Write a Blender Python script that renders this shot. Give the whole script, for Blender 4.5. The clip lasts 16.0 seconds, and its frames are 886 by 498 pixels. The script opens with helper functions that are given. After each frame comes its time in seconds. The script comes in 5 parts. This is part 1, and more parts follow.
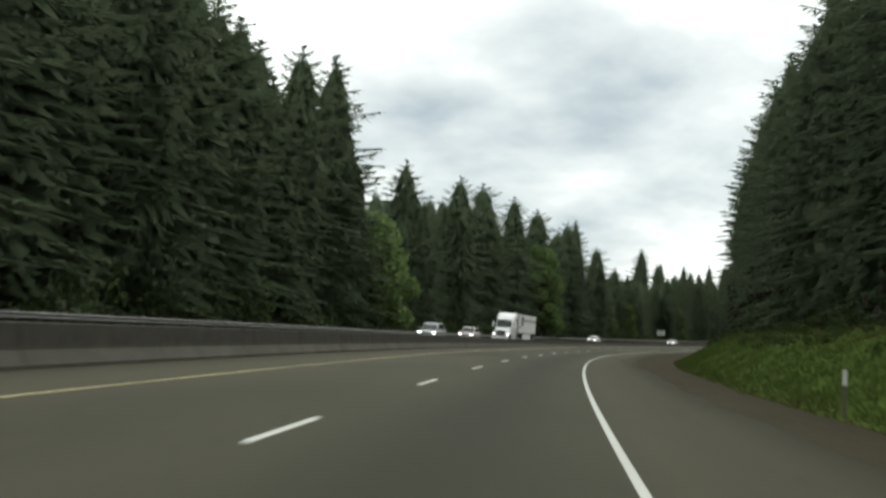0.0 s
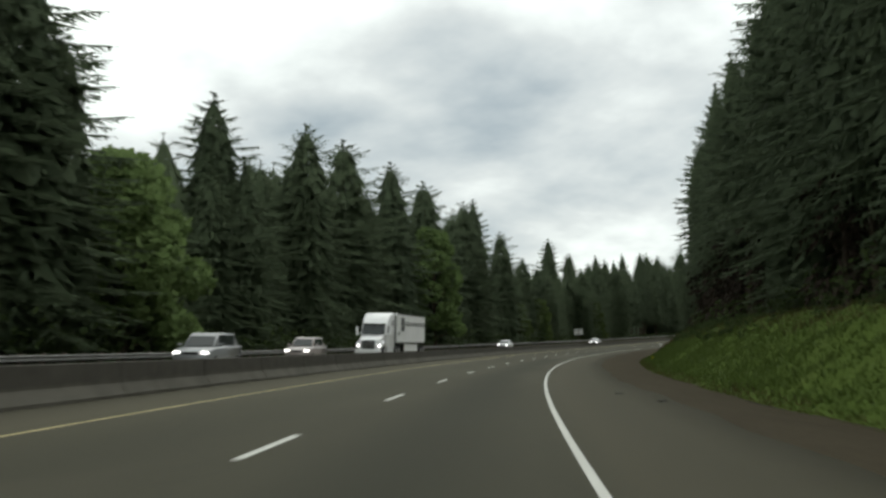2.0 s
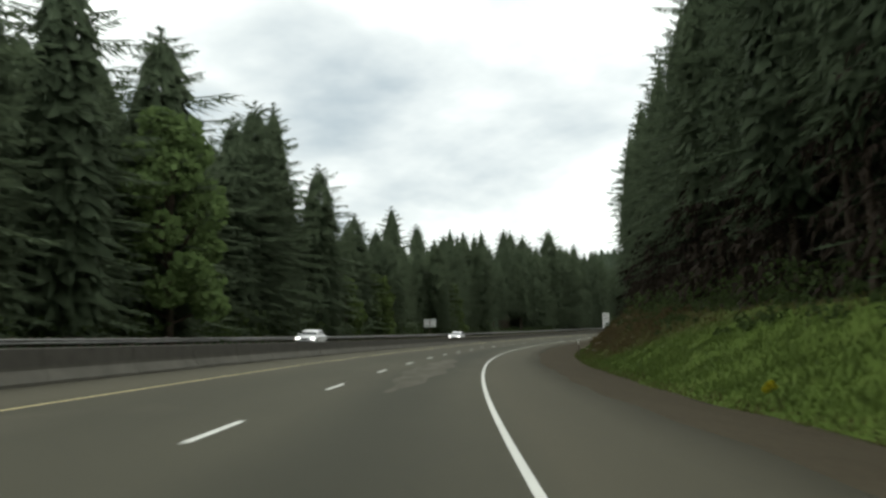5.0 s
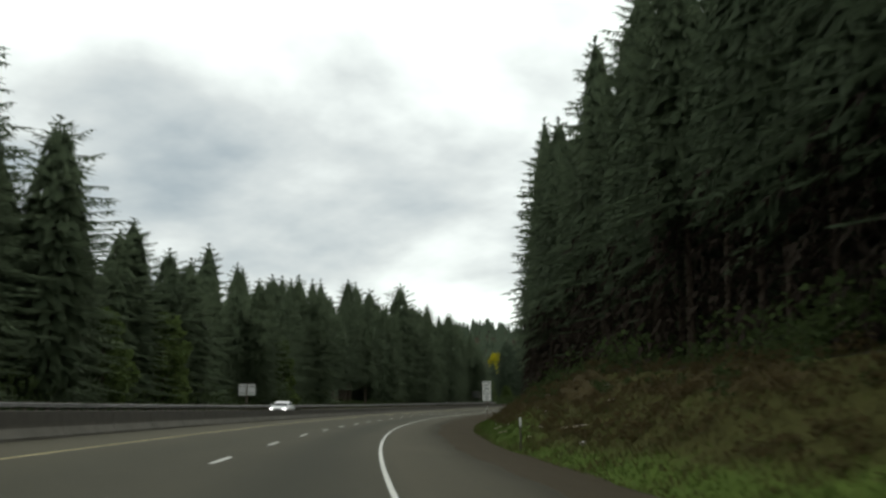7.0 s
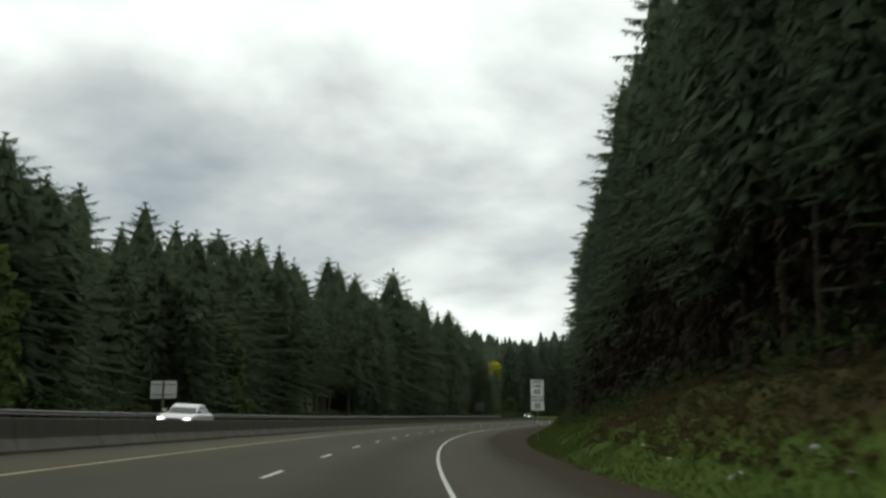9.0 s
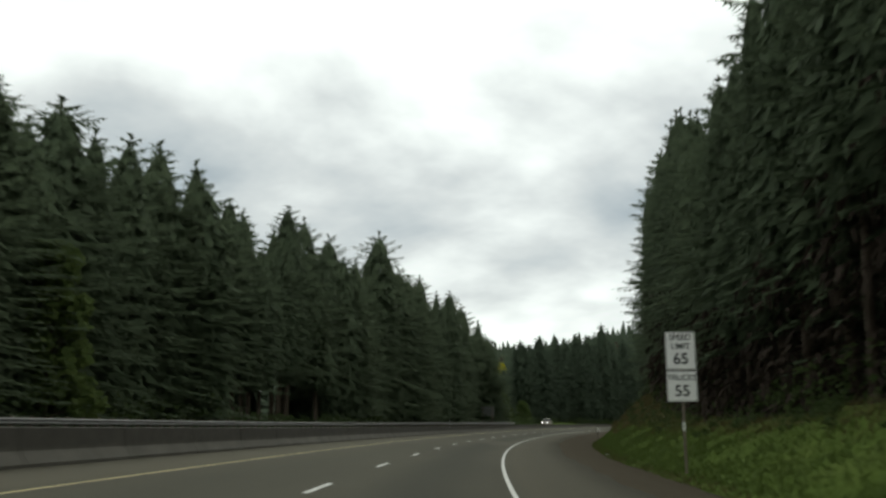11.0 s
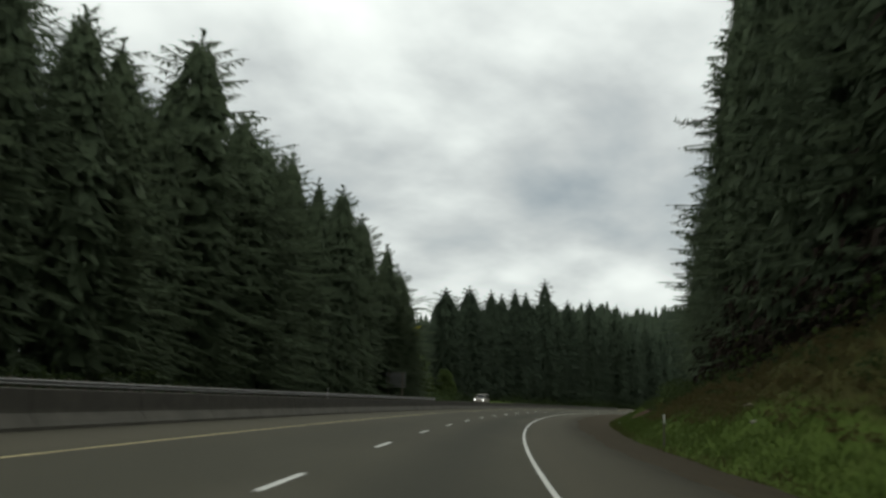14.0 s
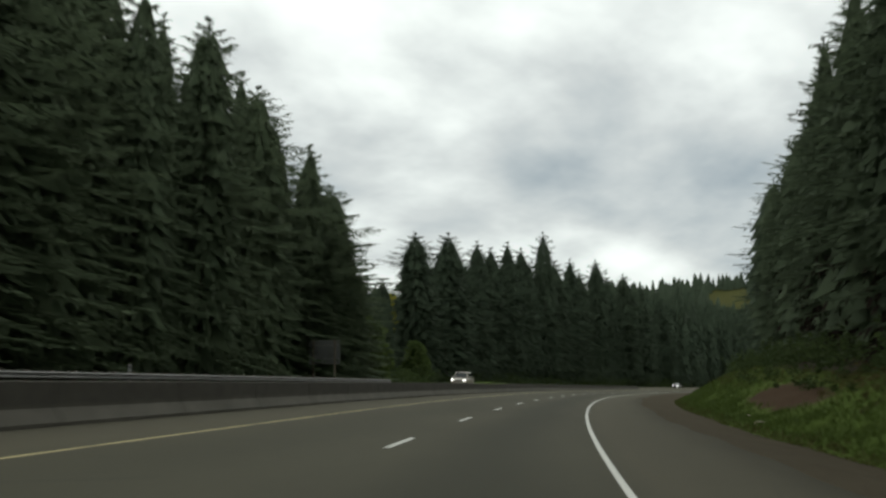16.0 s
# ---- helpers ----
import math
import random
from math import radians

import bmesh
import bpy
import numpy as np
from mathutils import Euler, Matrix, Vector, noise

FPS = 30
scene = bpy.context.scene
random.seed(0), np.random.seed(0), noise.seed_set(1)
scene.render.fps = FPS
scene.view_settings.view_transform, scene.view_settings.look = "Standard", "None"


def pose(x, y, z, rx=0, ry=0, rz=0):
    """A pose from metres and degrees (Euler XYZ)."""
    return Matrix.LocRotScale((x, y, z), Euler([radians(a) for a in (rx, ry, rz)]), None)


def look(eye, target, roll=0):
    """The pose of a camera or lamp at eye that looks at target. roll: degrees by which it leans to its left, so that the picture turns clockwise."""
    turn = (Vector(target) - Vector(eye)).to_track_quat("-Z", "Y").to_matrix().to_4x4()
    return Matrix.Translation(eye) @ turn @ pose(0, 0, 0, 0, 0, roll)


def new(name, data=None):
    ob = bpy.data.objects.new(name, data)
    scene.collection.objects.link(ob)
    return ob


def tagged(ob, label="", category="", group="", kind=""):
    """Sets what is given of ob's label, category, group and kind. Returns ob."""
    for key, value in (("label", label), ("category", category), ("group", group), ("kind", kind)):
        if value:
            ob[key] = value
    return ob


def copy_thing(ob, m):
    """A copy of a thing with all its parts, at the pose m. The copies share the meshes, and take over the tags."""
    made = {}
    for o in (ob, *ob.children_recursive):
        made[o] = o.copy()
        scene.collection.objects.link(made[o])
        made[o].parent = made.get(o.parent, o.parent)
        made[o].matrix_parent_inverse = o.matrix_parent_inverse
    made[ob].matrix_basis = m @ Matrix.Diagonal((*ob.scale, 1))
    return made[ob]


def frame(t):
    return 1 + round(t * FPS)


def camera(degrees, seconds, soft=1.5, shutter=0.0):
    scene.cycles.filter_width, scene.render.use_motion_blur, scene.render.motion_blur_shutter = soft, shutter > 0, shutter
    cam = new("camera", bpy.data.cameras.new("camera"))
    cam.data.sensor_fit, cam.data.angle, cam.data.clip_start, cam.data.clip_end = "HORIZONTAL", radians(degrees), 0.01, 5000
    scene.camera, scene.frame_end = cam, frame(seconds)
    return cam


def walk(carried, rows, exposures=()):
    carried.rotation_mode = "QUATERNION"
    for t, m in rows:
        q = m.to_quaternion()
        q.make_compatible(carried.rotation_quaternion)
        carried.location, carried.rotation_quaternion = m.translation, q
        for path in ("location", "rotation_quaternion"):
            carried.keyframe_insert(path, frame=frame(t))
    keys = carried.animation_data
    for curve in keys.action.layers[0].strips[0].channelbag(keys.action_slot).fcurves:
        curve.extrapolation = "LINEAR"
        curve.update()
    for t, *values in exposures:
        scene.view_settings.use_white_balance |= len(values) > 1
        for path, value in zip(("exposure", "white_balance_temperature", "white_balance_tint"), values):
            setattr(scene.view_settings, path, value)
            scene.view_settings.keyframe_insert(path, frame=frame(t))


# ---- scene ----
# ---- the road's line: s metres along the dashed lane line, o metres to its right ----
BEND = (0.000602, 0.000979, 0.001438, 0.001293, 0.001321, 0.001316, 0.001324, 0.001277, 0.001225, 0.001213, 0.001205, 0.001197, 0.001191, 0.001185, 0.00118, 0.001175, 0.00117)
GRADE = (0.00537, -0.00204, 0.00138, 0.00833, 0.01307, 0.00714, 0.00641, 0.00595, 0.00572)
S_AXIS = np.arange(-500.0, 2600.0, 1.0)
ZERO = 500
bend = np.interp(S_AXIS, np.arange(-20, 1000, 60.0), BEND)
bend[S_AXIS < -60] = 0.0
bend[S_AXIS > 1000] = 0.0


def running(v):
    """Running sum of v along the axis by the trapezium rule, zero at s = 0."""
    c = np.concatenate([[0.0], np.cumsum((v[1:] + v[:-1]) / 2)])
    return c - c[ZERO]


HEAD = running(bend)
AX_X, AX_Y = running(np.sin(HEAD)), running(np.cos(HEAD))
AX_Z = running(np.interp(S_AXIS, np.arange(-20, 1000, 120.0), GRADE) * ((S_AXIS > -40) & (S_AXIS < 1000)))
BANKING = np.interp(S_AXIS, (0, 250, 500), (0.0415, 0.064, 0.0563))


def on_road(s, o, up=0.0):
    """World places at s, o and a height over the banked road plane (arrays or numbers)."""
    s, o, up = np.broadcast_arrays(np.asarray(s, float), np.asarray(o, float), np.asarray(up, float))
    th = np.interp(s, S_AXIS, HEAD)
    x, y, z, e = (np.interp(s, S_AXIS, a) for a in (AX_X, AX_Y, AX_Z, BANKING))
    return np.stack([x + o * np.cos(th), y - o * np.sin(th), z - e * np.clip(o, -17, 9) + up], -1)


def heading(s):
    return -math.degrees(float(np.interp(s, S_AXIS, HEAD)))


def spot(s, o, up=0.0, turn=0.0, size=1.0):
    """Pose of an upright thing standing at s, o, facing along the road, turned by some degrees."""
    x, y, z = on_road(s, o, up)
    return pose(x, y, z, 0, 0, heading(s) + turn) @ Matrix.Scale(size, 4)


# ---- camera ----
cam = camera(47.8, 16.0, 2.7, 0.4)
EYE = 1.24
# seconds, s, o, yaw, pitch, roll
ROWS = [
    (0.0, 22.65, 2.90, 4.70, 5.00, -1.96),
    (0.5, 34.48, 2.89, 5.01, 7.28, -0.75),
    (1.0, 46.31, 2.87, 3.75, 6.93, 0.15),
    (1.5, 58.23, 2.89, 1.10, 5.08, 1.93),
    (2.0, 70.19, 2.93, -0.74, 5.73, 2.11),
    (2.5, 82.14, 3.10, -1.72, 7.13, 2.33),
    (3.0, 94.03, 3.25, -2.64, 7.43, 1.61),
    (3.5, 105.92, 3.18, -2.92, 5.00, 1.76),
    (4.0, 118.03, 3.08, -6.64, 4.33, 1.93),
    (4.5, 130.31, 2.99, -8.00, 5.28, 0.94),
    (5.0, 142.65, 2.97, -9.85, 5.21, 1.48),
    (5.8, 162.55, 2.96, -13.6, 6.5, 1.10),
    (6.6, 182.55, 2.95, -17.7, 8.4, 0.60),
    (7.5, 205.31, 2.93, -21.07, 9.97, 0.17),
    (8.0, 217.93, 2.81, -22.23, 9.96, -0.11),
    (8.5, 230.59, 2.81, -21.51, 10.83, -0.18),
    (9.0, 243.27, 2.72, -20.31, 10.12, -0.06),
    (9.8, 263.75, 2.71, -20.1, 10.2, 0.15),
    (10.6, 284.40, 2.70, -20.4, 10.5, 0.40),
    (11.5, 307.80, 2.70, -20.90, 10.59, 0.71),
    (12.0, 320.85, 2.53, -21.70, 8.71, 1.70),
    (12.5, 333.90, 2.56, -21.00, 5.96, 2.26),
    (13.0, 347.03, 2.55, -23.23, 8.81, 2.28),
    (13.5, 360.25, 2.62, -24.88, 11.87, 1.34),
    (14.0, 373.66, 2.58, -25.44, 9.34, -1.48),
    (14.5, 387.36, 2.56, -26.26, 8.89, -1.03),
    (15.0, 401.38, 2.63, -27.26, 9.89, -0.17),
    (15.5, 415.43, 2.64, -25.47, 8.66, 0.35),
    (16.0, 429.41, 2.73, -25.76, 8.39, 0.12),
]
walk(cam, [(t, pose(*on_road(s, o, EYE), 90 + pitch, roll, yaw)) for t, s, o, yaw, pitch, roll in ROWS],
     ((0.0, 0.28), (0.5, 0.07), (1.0, -0.08), (2.0, 0.02), (3.0, -0.1), (3.5, -0.12), (4.5, 0.27), (5.0, 0.32), (7.5, -0.15), (8.5, -0.25), (9.0, -0.25), (11.5, -0.1), (12.0, -0.2), (12.5, 0.28), (13.0, 0.22), (13.5, -0.25), (14.0, -0.4), (14.5, -0.1), (15.5, -0.28), (16.0, -0.22)))

# ---- light: an overcast sky with a weak sun behind the cloud ----
SUN_UP, SUN_ROUND = 48.0, 60.0
world = bpy.data.worlds.new("overcast_sky")
scene.world = world
world.use_nodes = True
wn, wl = world.node_tree.nodes, world.node_tree.links
wn.clear()


def wnode(kind, **values):
    n = wn.new(kind)
    for k, v in values.items():
        n.inputs[int(k[1:])].default_value = v
    return n


w_out, w_bg = wn.new("ShaderNodeOutputWorld"), wn.new("ShaderNodeBackground")
w_sky = wn.new("ShaderNodeTexSky")
w_sky.sky_type, w_sky.sun_disc = "NISHITA", False
w_sky.sun_elevation, w_sky.sun_rotation = radians(SUN_UP), radians(SUN_ROUND)
w_co, w_sep = wn.new("ShaderNodeTexCoord"), wn.new("ShaderNodeSeparateXYZ")
wl.new(w_co.outputs["Generated"], w_sep.inputs[0])
# clouds lie on a flat deck: direction divided by its height
w_high = wn.new("ShaderNodeMath"); w_high.operation = "MAXIMUM"; w_high.inputs[1].default_value = 0.0
wl.new(w_sep.outputs[2], w_high.inputs[0])
w_add = wn.new("ShaderNodeMath"); w_add.operation = "ADD"; w_add.inputs[1].default_value = 0.34
wl.new(w_high.outputs[0], w_add.inputs[0])
w_div = wn.new("ShaderNodeVectorMath"); w_div.operation = "DIVIDE"
w_cmb = wn.new("ShaderNodeCombineXYZ")
for i in range(3):
    wl.new(w_add.outputs[0], w_cmb.inputs[i])
wl.new(w_co.outputs["Generated"], w_div.inputs[0])
wl.new(w_cmb.outputs[0], w_div.inputs[1])
w_n1 = wn.new("ShaderNodeTexNoise"); w_n1.inputs["Scale"].default_value = 1.7; w_n1.inputs["Detail"].default_value = 5; w_n1.inputs["Roughness"].default_value = 0.5; w_n1.inputs["Distortion"].default_value = 0.35
w_n2 = wn.new("ShaderNodeTexNoise"); w_n2.inputs["Scale"].default_value = 4.5; w_n2.inputs["Detail"].default_value = 5; w_n2.inputs["Roughness"].default_value = 0.5
wl.new(w_div.outputs[0], w_n1.inputs["Vector"]); wl.new(w_div.outputs[0], w_n2.inputs["Vector"])
w_mixn = wn.new("ShaderNodeMath"); w_mixn.operation = "MULTIPLY_ADD"; w_mixn.inputs[1].default_value = 0.55
wl.new(w_n2.outputs["Fac"], w_mixn.inputs[0]); wl.new(w_n1.outputs["Fac"], w_mixn.inputs[2])
# thicker, greyer cloud low over the land; thin bright cloud overhead and at the far rim
w_lift = wn.new("ShaderNodeValToRGB")
el = w_lift.color_ramp.elements
el[0].position, el[0].color = 0.0, (0.54, 0.54, 0.54, 1)
el[1].position, el[1].color = 0.50, (0.78, 0.78, 0.78, 1)
for pos, v in ((0.10, 0.51), (0.17, 0.35), (0.26, 0.46), (0.36, 0.66)):
    x = el.new(pos); x.color = (v, v, v, 1)
wl.new(w_sep.outputs[2], w_lift.inputs[0])
w_sum = wn.new("ShaderNodeMath"); w_sum.operation = "MULTIPLY_ADD"; w_sum.inputs[1].default_value = 1.0
wl.new(w_mixn.outputs[0], w_sum.inputs[0]); wl.new(w_lift.outputs[0], w_sum.inputs[2])
w_sub = wn.new("ShaderNodeMath"); w_sub.operation = "SUBTRACT"; w_sub.inputs[1].default_value = 0.79
wl.new(w_sum.outputs[0], w_sub.inputs[0])
w_ramp = wn.new("ShaderNodeValToRGB")
el = w_ramp.color_ramp.elements
el[0].position, el[0].color = 0.18, (0.236, 0.282, 0.302, 1)
el[1].position, el[1].color = 0.86, (0.938, 0.985, 0.922, 1)
x = el.new(0.42); x.color = (0.450, 0.482, 0.470, 1)
x = el.new(0.62); x.color = (0.695, 0.74, 0.702, 1)
wl.new(w_sub.outputs[0], w_ramp.inputs[0])
w_scale = wn.new("ShaderNodeVectorMath"); w_scale.operation = "SCALE"; w_scale.inputs["Scale"].default_value = 0.10
wl.new(w_sky.outputs[0], w_scale.inputs[0])
w_mix = wn.new("ShaderNodeMix"); w_mix.data_type = "RGBA"; w_mix.inputs[0].default_value = 0.96
wl.new(w_scale.outputs[0], w_mix.inputs[6]); wl.new(w_ramp.outputs[0], w_mix.inputs[7])
wl.new(w_mix.outputs[2], w_bg.inputs[0])
w_bg.inputs[1].default_value = 1.65
wl.new(w_bg.outputs[0], w_out.inputs[0])

sun = new("sun", bpy.data.lights.new("sun", "SUN"))
sun.data.energy, sun.data.angle, sun.data.color = 0.5, radians(25), (1.0, 0.96, 0.9)
sun.matrix_world = look((0, 0, 60), (-60 * math.sin(radians(SUN_ROUND)), -60 * math.cos(radians(SUN_ROUND)), 60 - 60 * math.tan(radians(SUN_UP))))

# ---- materials ----
class Mat:
    """A node material with short ways to make nodes."""

    def __init__(self, name, rough=0.8, metal=0.0, gloss=0.5):
        self.m = bpy.data.materials.new(name)
        self.m.use_nodes = True
        self.t = self.m.node_tree
        self.b = self.t.nodes["Principled BSDF"]
        self.b.inputs["Roughness"].default_value = rough
        self.b.inputs["Metallic"].default_value = metal
        self.b.inputs["Specular IOR Level"].default_value = gloss

    def node(self, kind, **sets):
        n = self.t.nodes.new(kind)
        for k, v in sets.items():
            if k == "op":
                n.operation = v
            else:
                n.inputs[k].default_value = v
        return n

    def link(self, a, b):
        self.t.links.new(a, b)

    def coord(self, which="Object"):
        if which == "Position":
            return self.node("ShaderNodeNewGeometry").outputs["Position"]
        return self.node("ShaderNodeTexCoord").outputs[which]

    def noise(self, scale, detail=4, rough=0.55, which="Object", stretch=None, vector=None):
        n = self.node("ShaderNodeTexNoise", Scale=scale, Detail=detail, Roughness=rough)
        v = vector or self.coord(which)
        if stretch:
            mp = self.node("ShaderNodeMapping", Scale=stretch)
            self.link(v, mp.inputs[0])
            v = mp.outputs[0]
        self.link(v, n.inputs["Vector"])
        return n.outputs["Fac"]

    def ramp(self, fac, stops):
        n = self.node("ShaderNodeValToRGB")
        e = n.color_ramp.elements
        e[0].position, e[0].color = stops[0][0], (*stops[0][1], 1)
        e[1].position, e[1].color = stops[-1][0], (*stops[-1][1], 1)
        for pos, c in stops[1:-1]:
            x = e.new(pos)
            x.color = (*c, 1)
        self.link(fac, n.inputs[0])
        return n.outputs[0]

    def math(self, op, a, b=None):
        n = self.node("ShaderNodeMath", op=op)
        for i, v in enumerate((a, b)):
            if v is None:
                continue
            if isinstance(v, (int, float)):
                n.inputs[i].default_value = v
            else:
                self.link(v, n.inputs[i])
        return n.outputs[0]

    def mix(self, fac, a, b, blend="MIX"):
        n = self.node("ShaderNodeMix")
        n.data_type, n.blend_type = "RGBA", blend
        for i, v in ((0, fac), (6, a), (7, b)):
            if isinstance(v, (int, float)):
                n.inputs[i].default_value = v
            elif isinstance(v, tuple):
                n.inputs[i].default_value = (*v, 1)
            else:
                self.link(v, n.inputs[i])
        return n.outputs[2]

    def colour(self, c):
        if isinstance(c, tuple):
            self.b.inputs["Base Color"].default_value = (*c, 1)
        else:
            self.link(c, self.b.inputs["Base Color"])
        return self

    def bump(self, fac, strength=0.3, distance=0.02):
        n = self.node("ShaderNodeBump", Strength=strength, Distance=distance)
        self.link(fac, n.inputs["Height"])
        self.link(n.outputs[0], self.b.inputs["Normal"])
        return self


def plain(name, c, rough=0.6, metal=0.0, scale=8.0, amount=0.25):
    """A surface of one colour with dirt at two scales."""
    m = Mat(name, rough, metal)
    lo = tuple(v * (1 - amount) for v in c)
    hi = tuple(min(1, v * (1 + amount * 0.5)) for v in c)
    f = m.math("ADD", m.math("MULTIPLY", m.noise(scale, 5), 0.6), m.math("MULTIPLY", m.noise(scale * 9, 3), 0.4))
    m.colour(m.ramp(f, ((0.3, lo), (0.7, hi))))
    m.bump(m.noise(scale * 20, 2), 0.08, 0.01)
    return m.m


# asphalt: UV holds s and o in metres, so that the worn wheel tracks follow the lanes
a = Mat("asphalt", 0.9, 0.0, 0.12)
uv = a.coord("UV")
usep = a.node("ShaderNodeSeparateXYZ")
a.link(uv, usep.inputs[0])
wob = a.math("MULTIPLY", a.math("SUBTRACT", a.noise(0.05, 3, vector=uv), 0.5), 0.9)
lane = a.math("ADD", usep.outputs[1], wob)
tracks = a.math("COSINE", a.math("MULTIPLY", lane, 2 * math.pi / 3.7))
tr_c = a.ramp(a.math("ADD", a.math("MULTIPLY", tracks, 0.5), 0.5), ((0.0, (0.0, 0.0, 0.0)), (0.85, (1, 1, 1))))
broad = a.noise(0.12, 5, 0.6, vector=uv, stretch=(0.25, 1.0, 1.0))
fine = a.noise(55.0, 3, 0.7, vector=uv)
base_c = a.ramp(broad, ((0.3, (0.0535, 0.0515, 0.036)), (0.7, (0.076, 0.0735, 0.051))))
right = a.ramp(a.math("MULTIPLY", a.math("ADD", usep.outputs[1], 20.0), 0.02), ((0.396, (0.3, 0.3, 0.3)), (0.412, (1, 1, 1))))
worn = a.mix(a.math("MULTIPLY", a.math("MULTIPLY", a.math("SUBTRACT", 1.0, tr_c), 0.62), right), base_c, (0.036, 0.037, 0.026))
patch = a.ramp(a.noise(0.045, 4, 0.6, vector=uv, stretch=(0.5, 2.2, 1.0)), ((0.60, (0, 0, 0)), (0.66, (1, 1, 1))))
worn = a.mix(a.math("MULTIPLY", patch, 0.4), worn, (0.100, 0.093, 0.068))
side = a.ramp(a.math("MULTIPLY", a.math("ABSOLUTE", usep.outputs[1]), 0.1), ((0.36, (0, 0, 0)), (0.42, (1, 1, 1))))
worn = a.mix(a.math("MULTIPLY", side, 0.6), worn, (0.087, 0.079, 0.054))
crack = a.node("ShaderNodeTexVoronoi", Scale=0.32)
crack.feature = "DISTANCE_TO_EDGE"
a.link(uv, crack.inputs["Vector"])
worn = a.mix(a.math("MULTIPLY", a.math("LESS_THAN", crack.outputs["Distance"], 0.005), 0.2), worn, (0.03, 0.03, 0.028))
a.colour(a.mix(0.35, worn, a.ramp(fine, ((0.35, (0.5, 0.5, 0.5)), (0.65, (1.0, 1.0, 1.0)))), "MULTIPLY"))
a.bump(fine, 0.25, 0.01)
ASPHALT = a.m


wp = Mat("worn_asphalt", 0.9, 0.0, 0.12)
wv = wp.coord("UV")
wp.colour(wp.ramp(wp.noise(1.1, 6, 0.7, vector=wv, stretch=(0.3, 1.0, 1.0)), ((0.42, (0.058, 0.056, 0.040)), (0.66, (0.100, 0.094, 0.072)))))
wp.bump(wp.noise(55.0, 3, 0.7, vector=wv), 0.25, 0.01)
WORN_ASPHALT = wp.m


def line_paint(name, c, wear_at, which="UV"):
    """Road paint that is worn through to the asphalt here and there."""
    m = Mat(name, 0.8, 0.0, 0.15)
    w = m.noise(0.22, 5, 0.65, which, (1.0, 6.0, 1.0))
    w2 = m.noise(9.0, 4, 0.7, which)
    f = m.math("ADD", m.math("MULTIPLY", w, 0.8), m.math("MULTIPLY", w2, 0.2))
    m.colour(m.ramp(f, ((wear_at - 0.06, (0.055, 0.053, 0.04)), (wear_at + 0.03, tuple(v * 0.8 for v in c)), (0.75, c))))
    return m.m


WHITE_LINE = line_paint("white_line_paint", (0.62, 0.62, 0.58), 0.30)
DASH_PAINT = line_paint("dash_paint", (0.62, 0.62, 0.58), 0.25, "Object")
YELLOW_LINE = line_paint("yellow_line_paint", (0.52, 0.45, 0.24), 0.42)

g = Mat("shoulder_gravel", 0.95, 0.0, 0.05)
gv = g.node("ShaderNodeTexVoronoi", Scale=9.0)
g.link(g.coord("Position"), gv.inputs["Vector"])
gc = g.mix(g.noise(0.3, 5, 0.6, "Position"), (0.052, 0.043, 0.028), (0.086, 0.072, 0.048))
g.colour(g.mix(0.5, gc, g.ramp(gv.outputs["Distance"], ((0.0, (1.0, 1.0, 1.0)), (0.8, (0.35, 0.35, 0.35)))), "MULTIPLY"))
g.bump(gv.outputs["Distance"], 0.5, 0.03)
GRAVEL = g.m

# ground: grass, bare brown earth and forest litter, by a cover attribute (red: grass, green: earth)
e_ = Mat("ground_cover", 0.95, 0.0, 0.03)
at_ = e_.node("ShaderNodeAttribute")
at_.attribute_name = "cover"
csep = e_.node("ShaderNodeSeparateColor")
e_.link(at_.outputs["Color"], csep.inputs[0])
n1, n2 = e_.noise(0.35, 6, 0.65, "Position"), e_.noise(6.0, 5, 0.7, "Position")
grass_c = e_.ramp(e_.math("ADD", e_.math("MULTIPLY", n1, 0.6), e_.math("MULTIPLY", n2, 0.4)), ((0.32, (0.052, 0.078, 0.017)), (0.5, (0.066, 0.100, 0.020)), (0.68, (0.086, 0.112, 0.028))))
earth_c = e_.ramp(n2, ((0.3, (0.034, 0.022, 0.013)), (0.7, (0.070, 0.045, 0.027))))
litter_c = e_.ramp(n2, ((0.3, (0.018, 0.015, 0.010)), (0.7, (0.05, 0.042, 0.026))))
ragged = e_.math("MULTIPLY", e_.math("SUBTRACT", e_.noise(0.9, 5, 0.65, "Position"), 0.5), 0.7)
c_ = e_.mix(e_.ramp(e_.math("ADD", csep.outputs[0], ragged), ((0.42, (0, 0, 0)), (0.58, (1, 1, 1)))), litter_c, grass_c)
c_ = e_.mix(e_.ramp(e_.math("ADD", csep.outputs[1], ragged), ((0.45, (0, 0, 0)), (0.6, (1, 1, 1)))), c_, earth_c)
dry_c = e_.ramp(n2, ((0.3, (0.032, 0.027, 0.011)), (0.7, (0.058, 0.047, 0.019))))
c_ = e_.mix(e_.math("MULTIPLY", e_.ramp(e_.math("ADD", csep.outputs[2], ragged), ((0.40, (0, 0, 0)), (0.7, (1, 1, 1)))), 0.8), c_, dry_c)
e_.colour(c_).bump(n2, 0.1, 0.03)
GROUND = e_.m


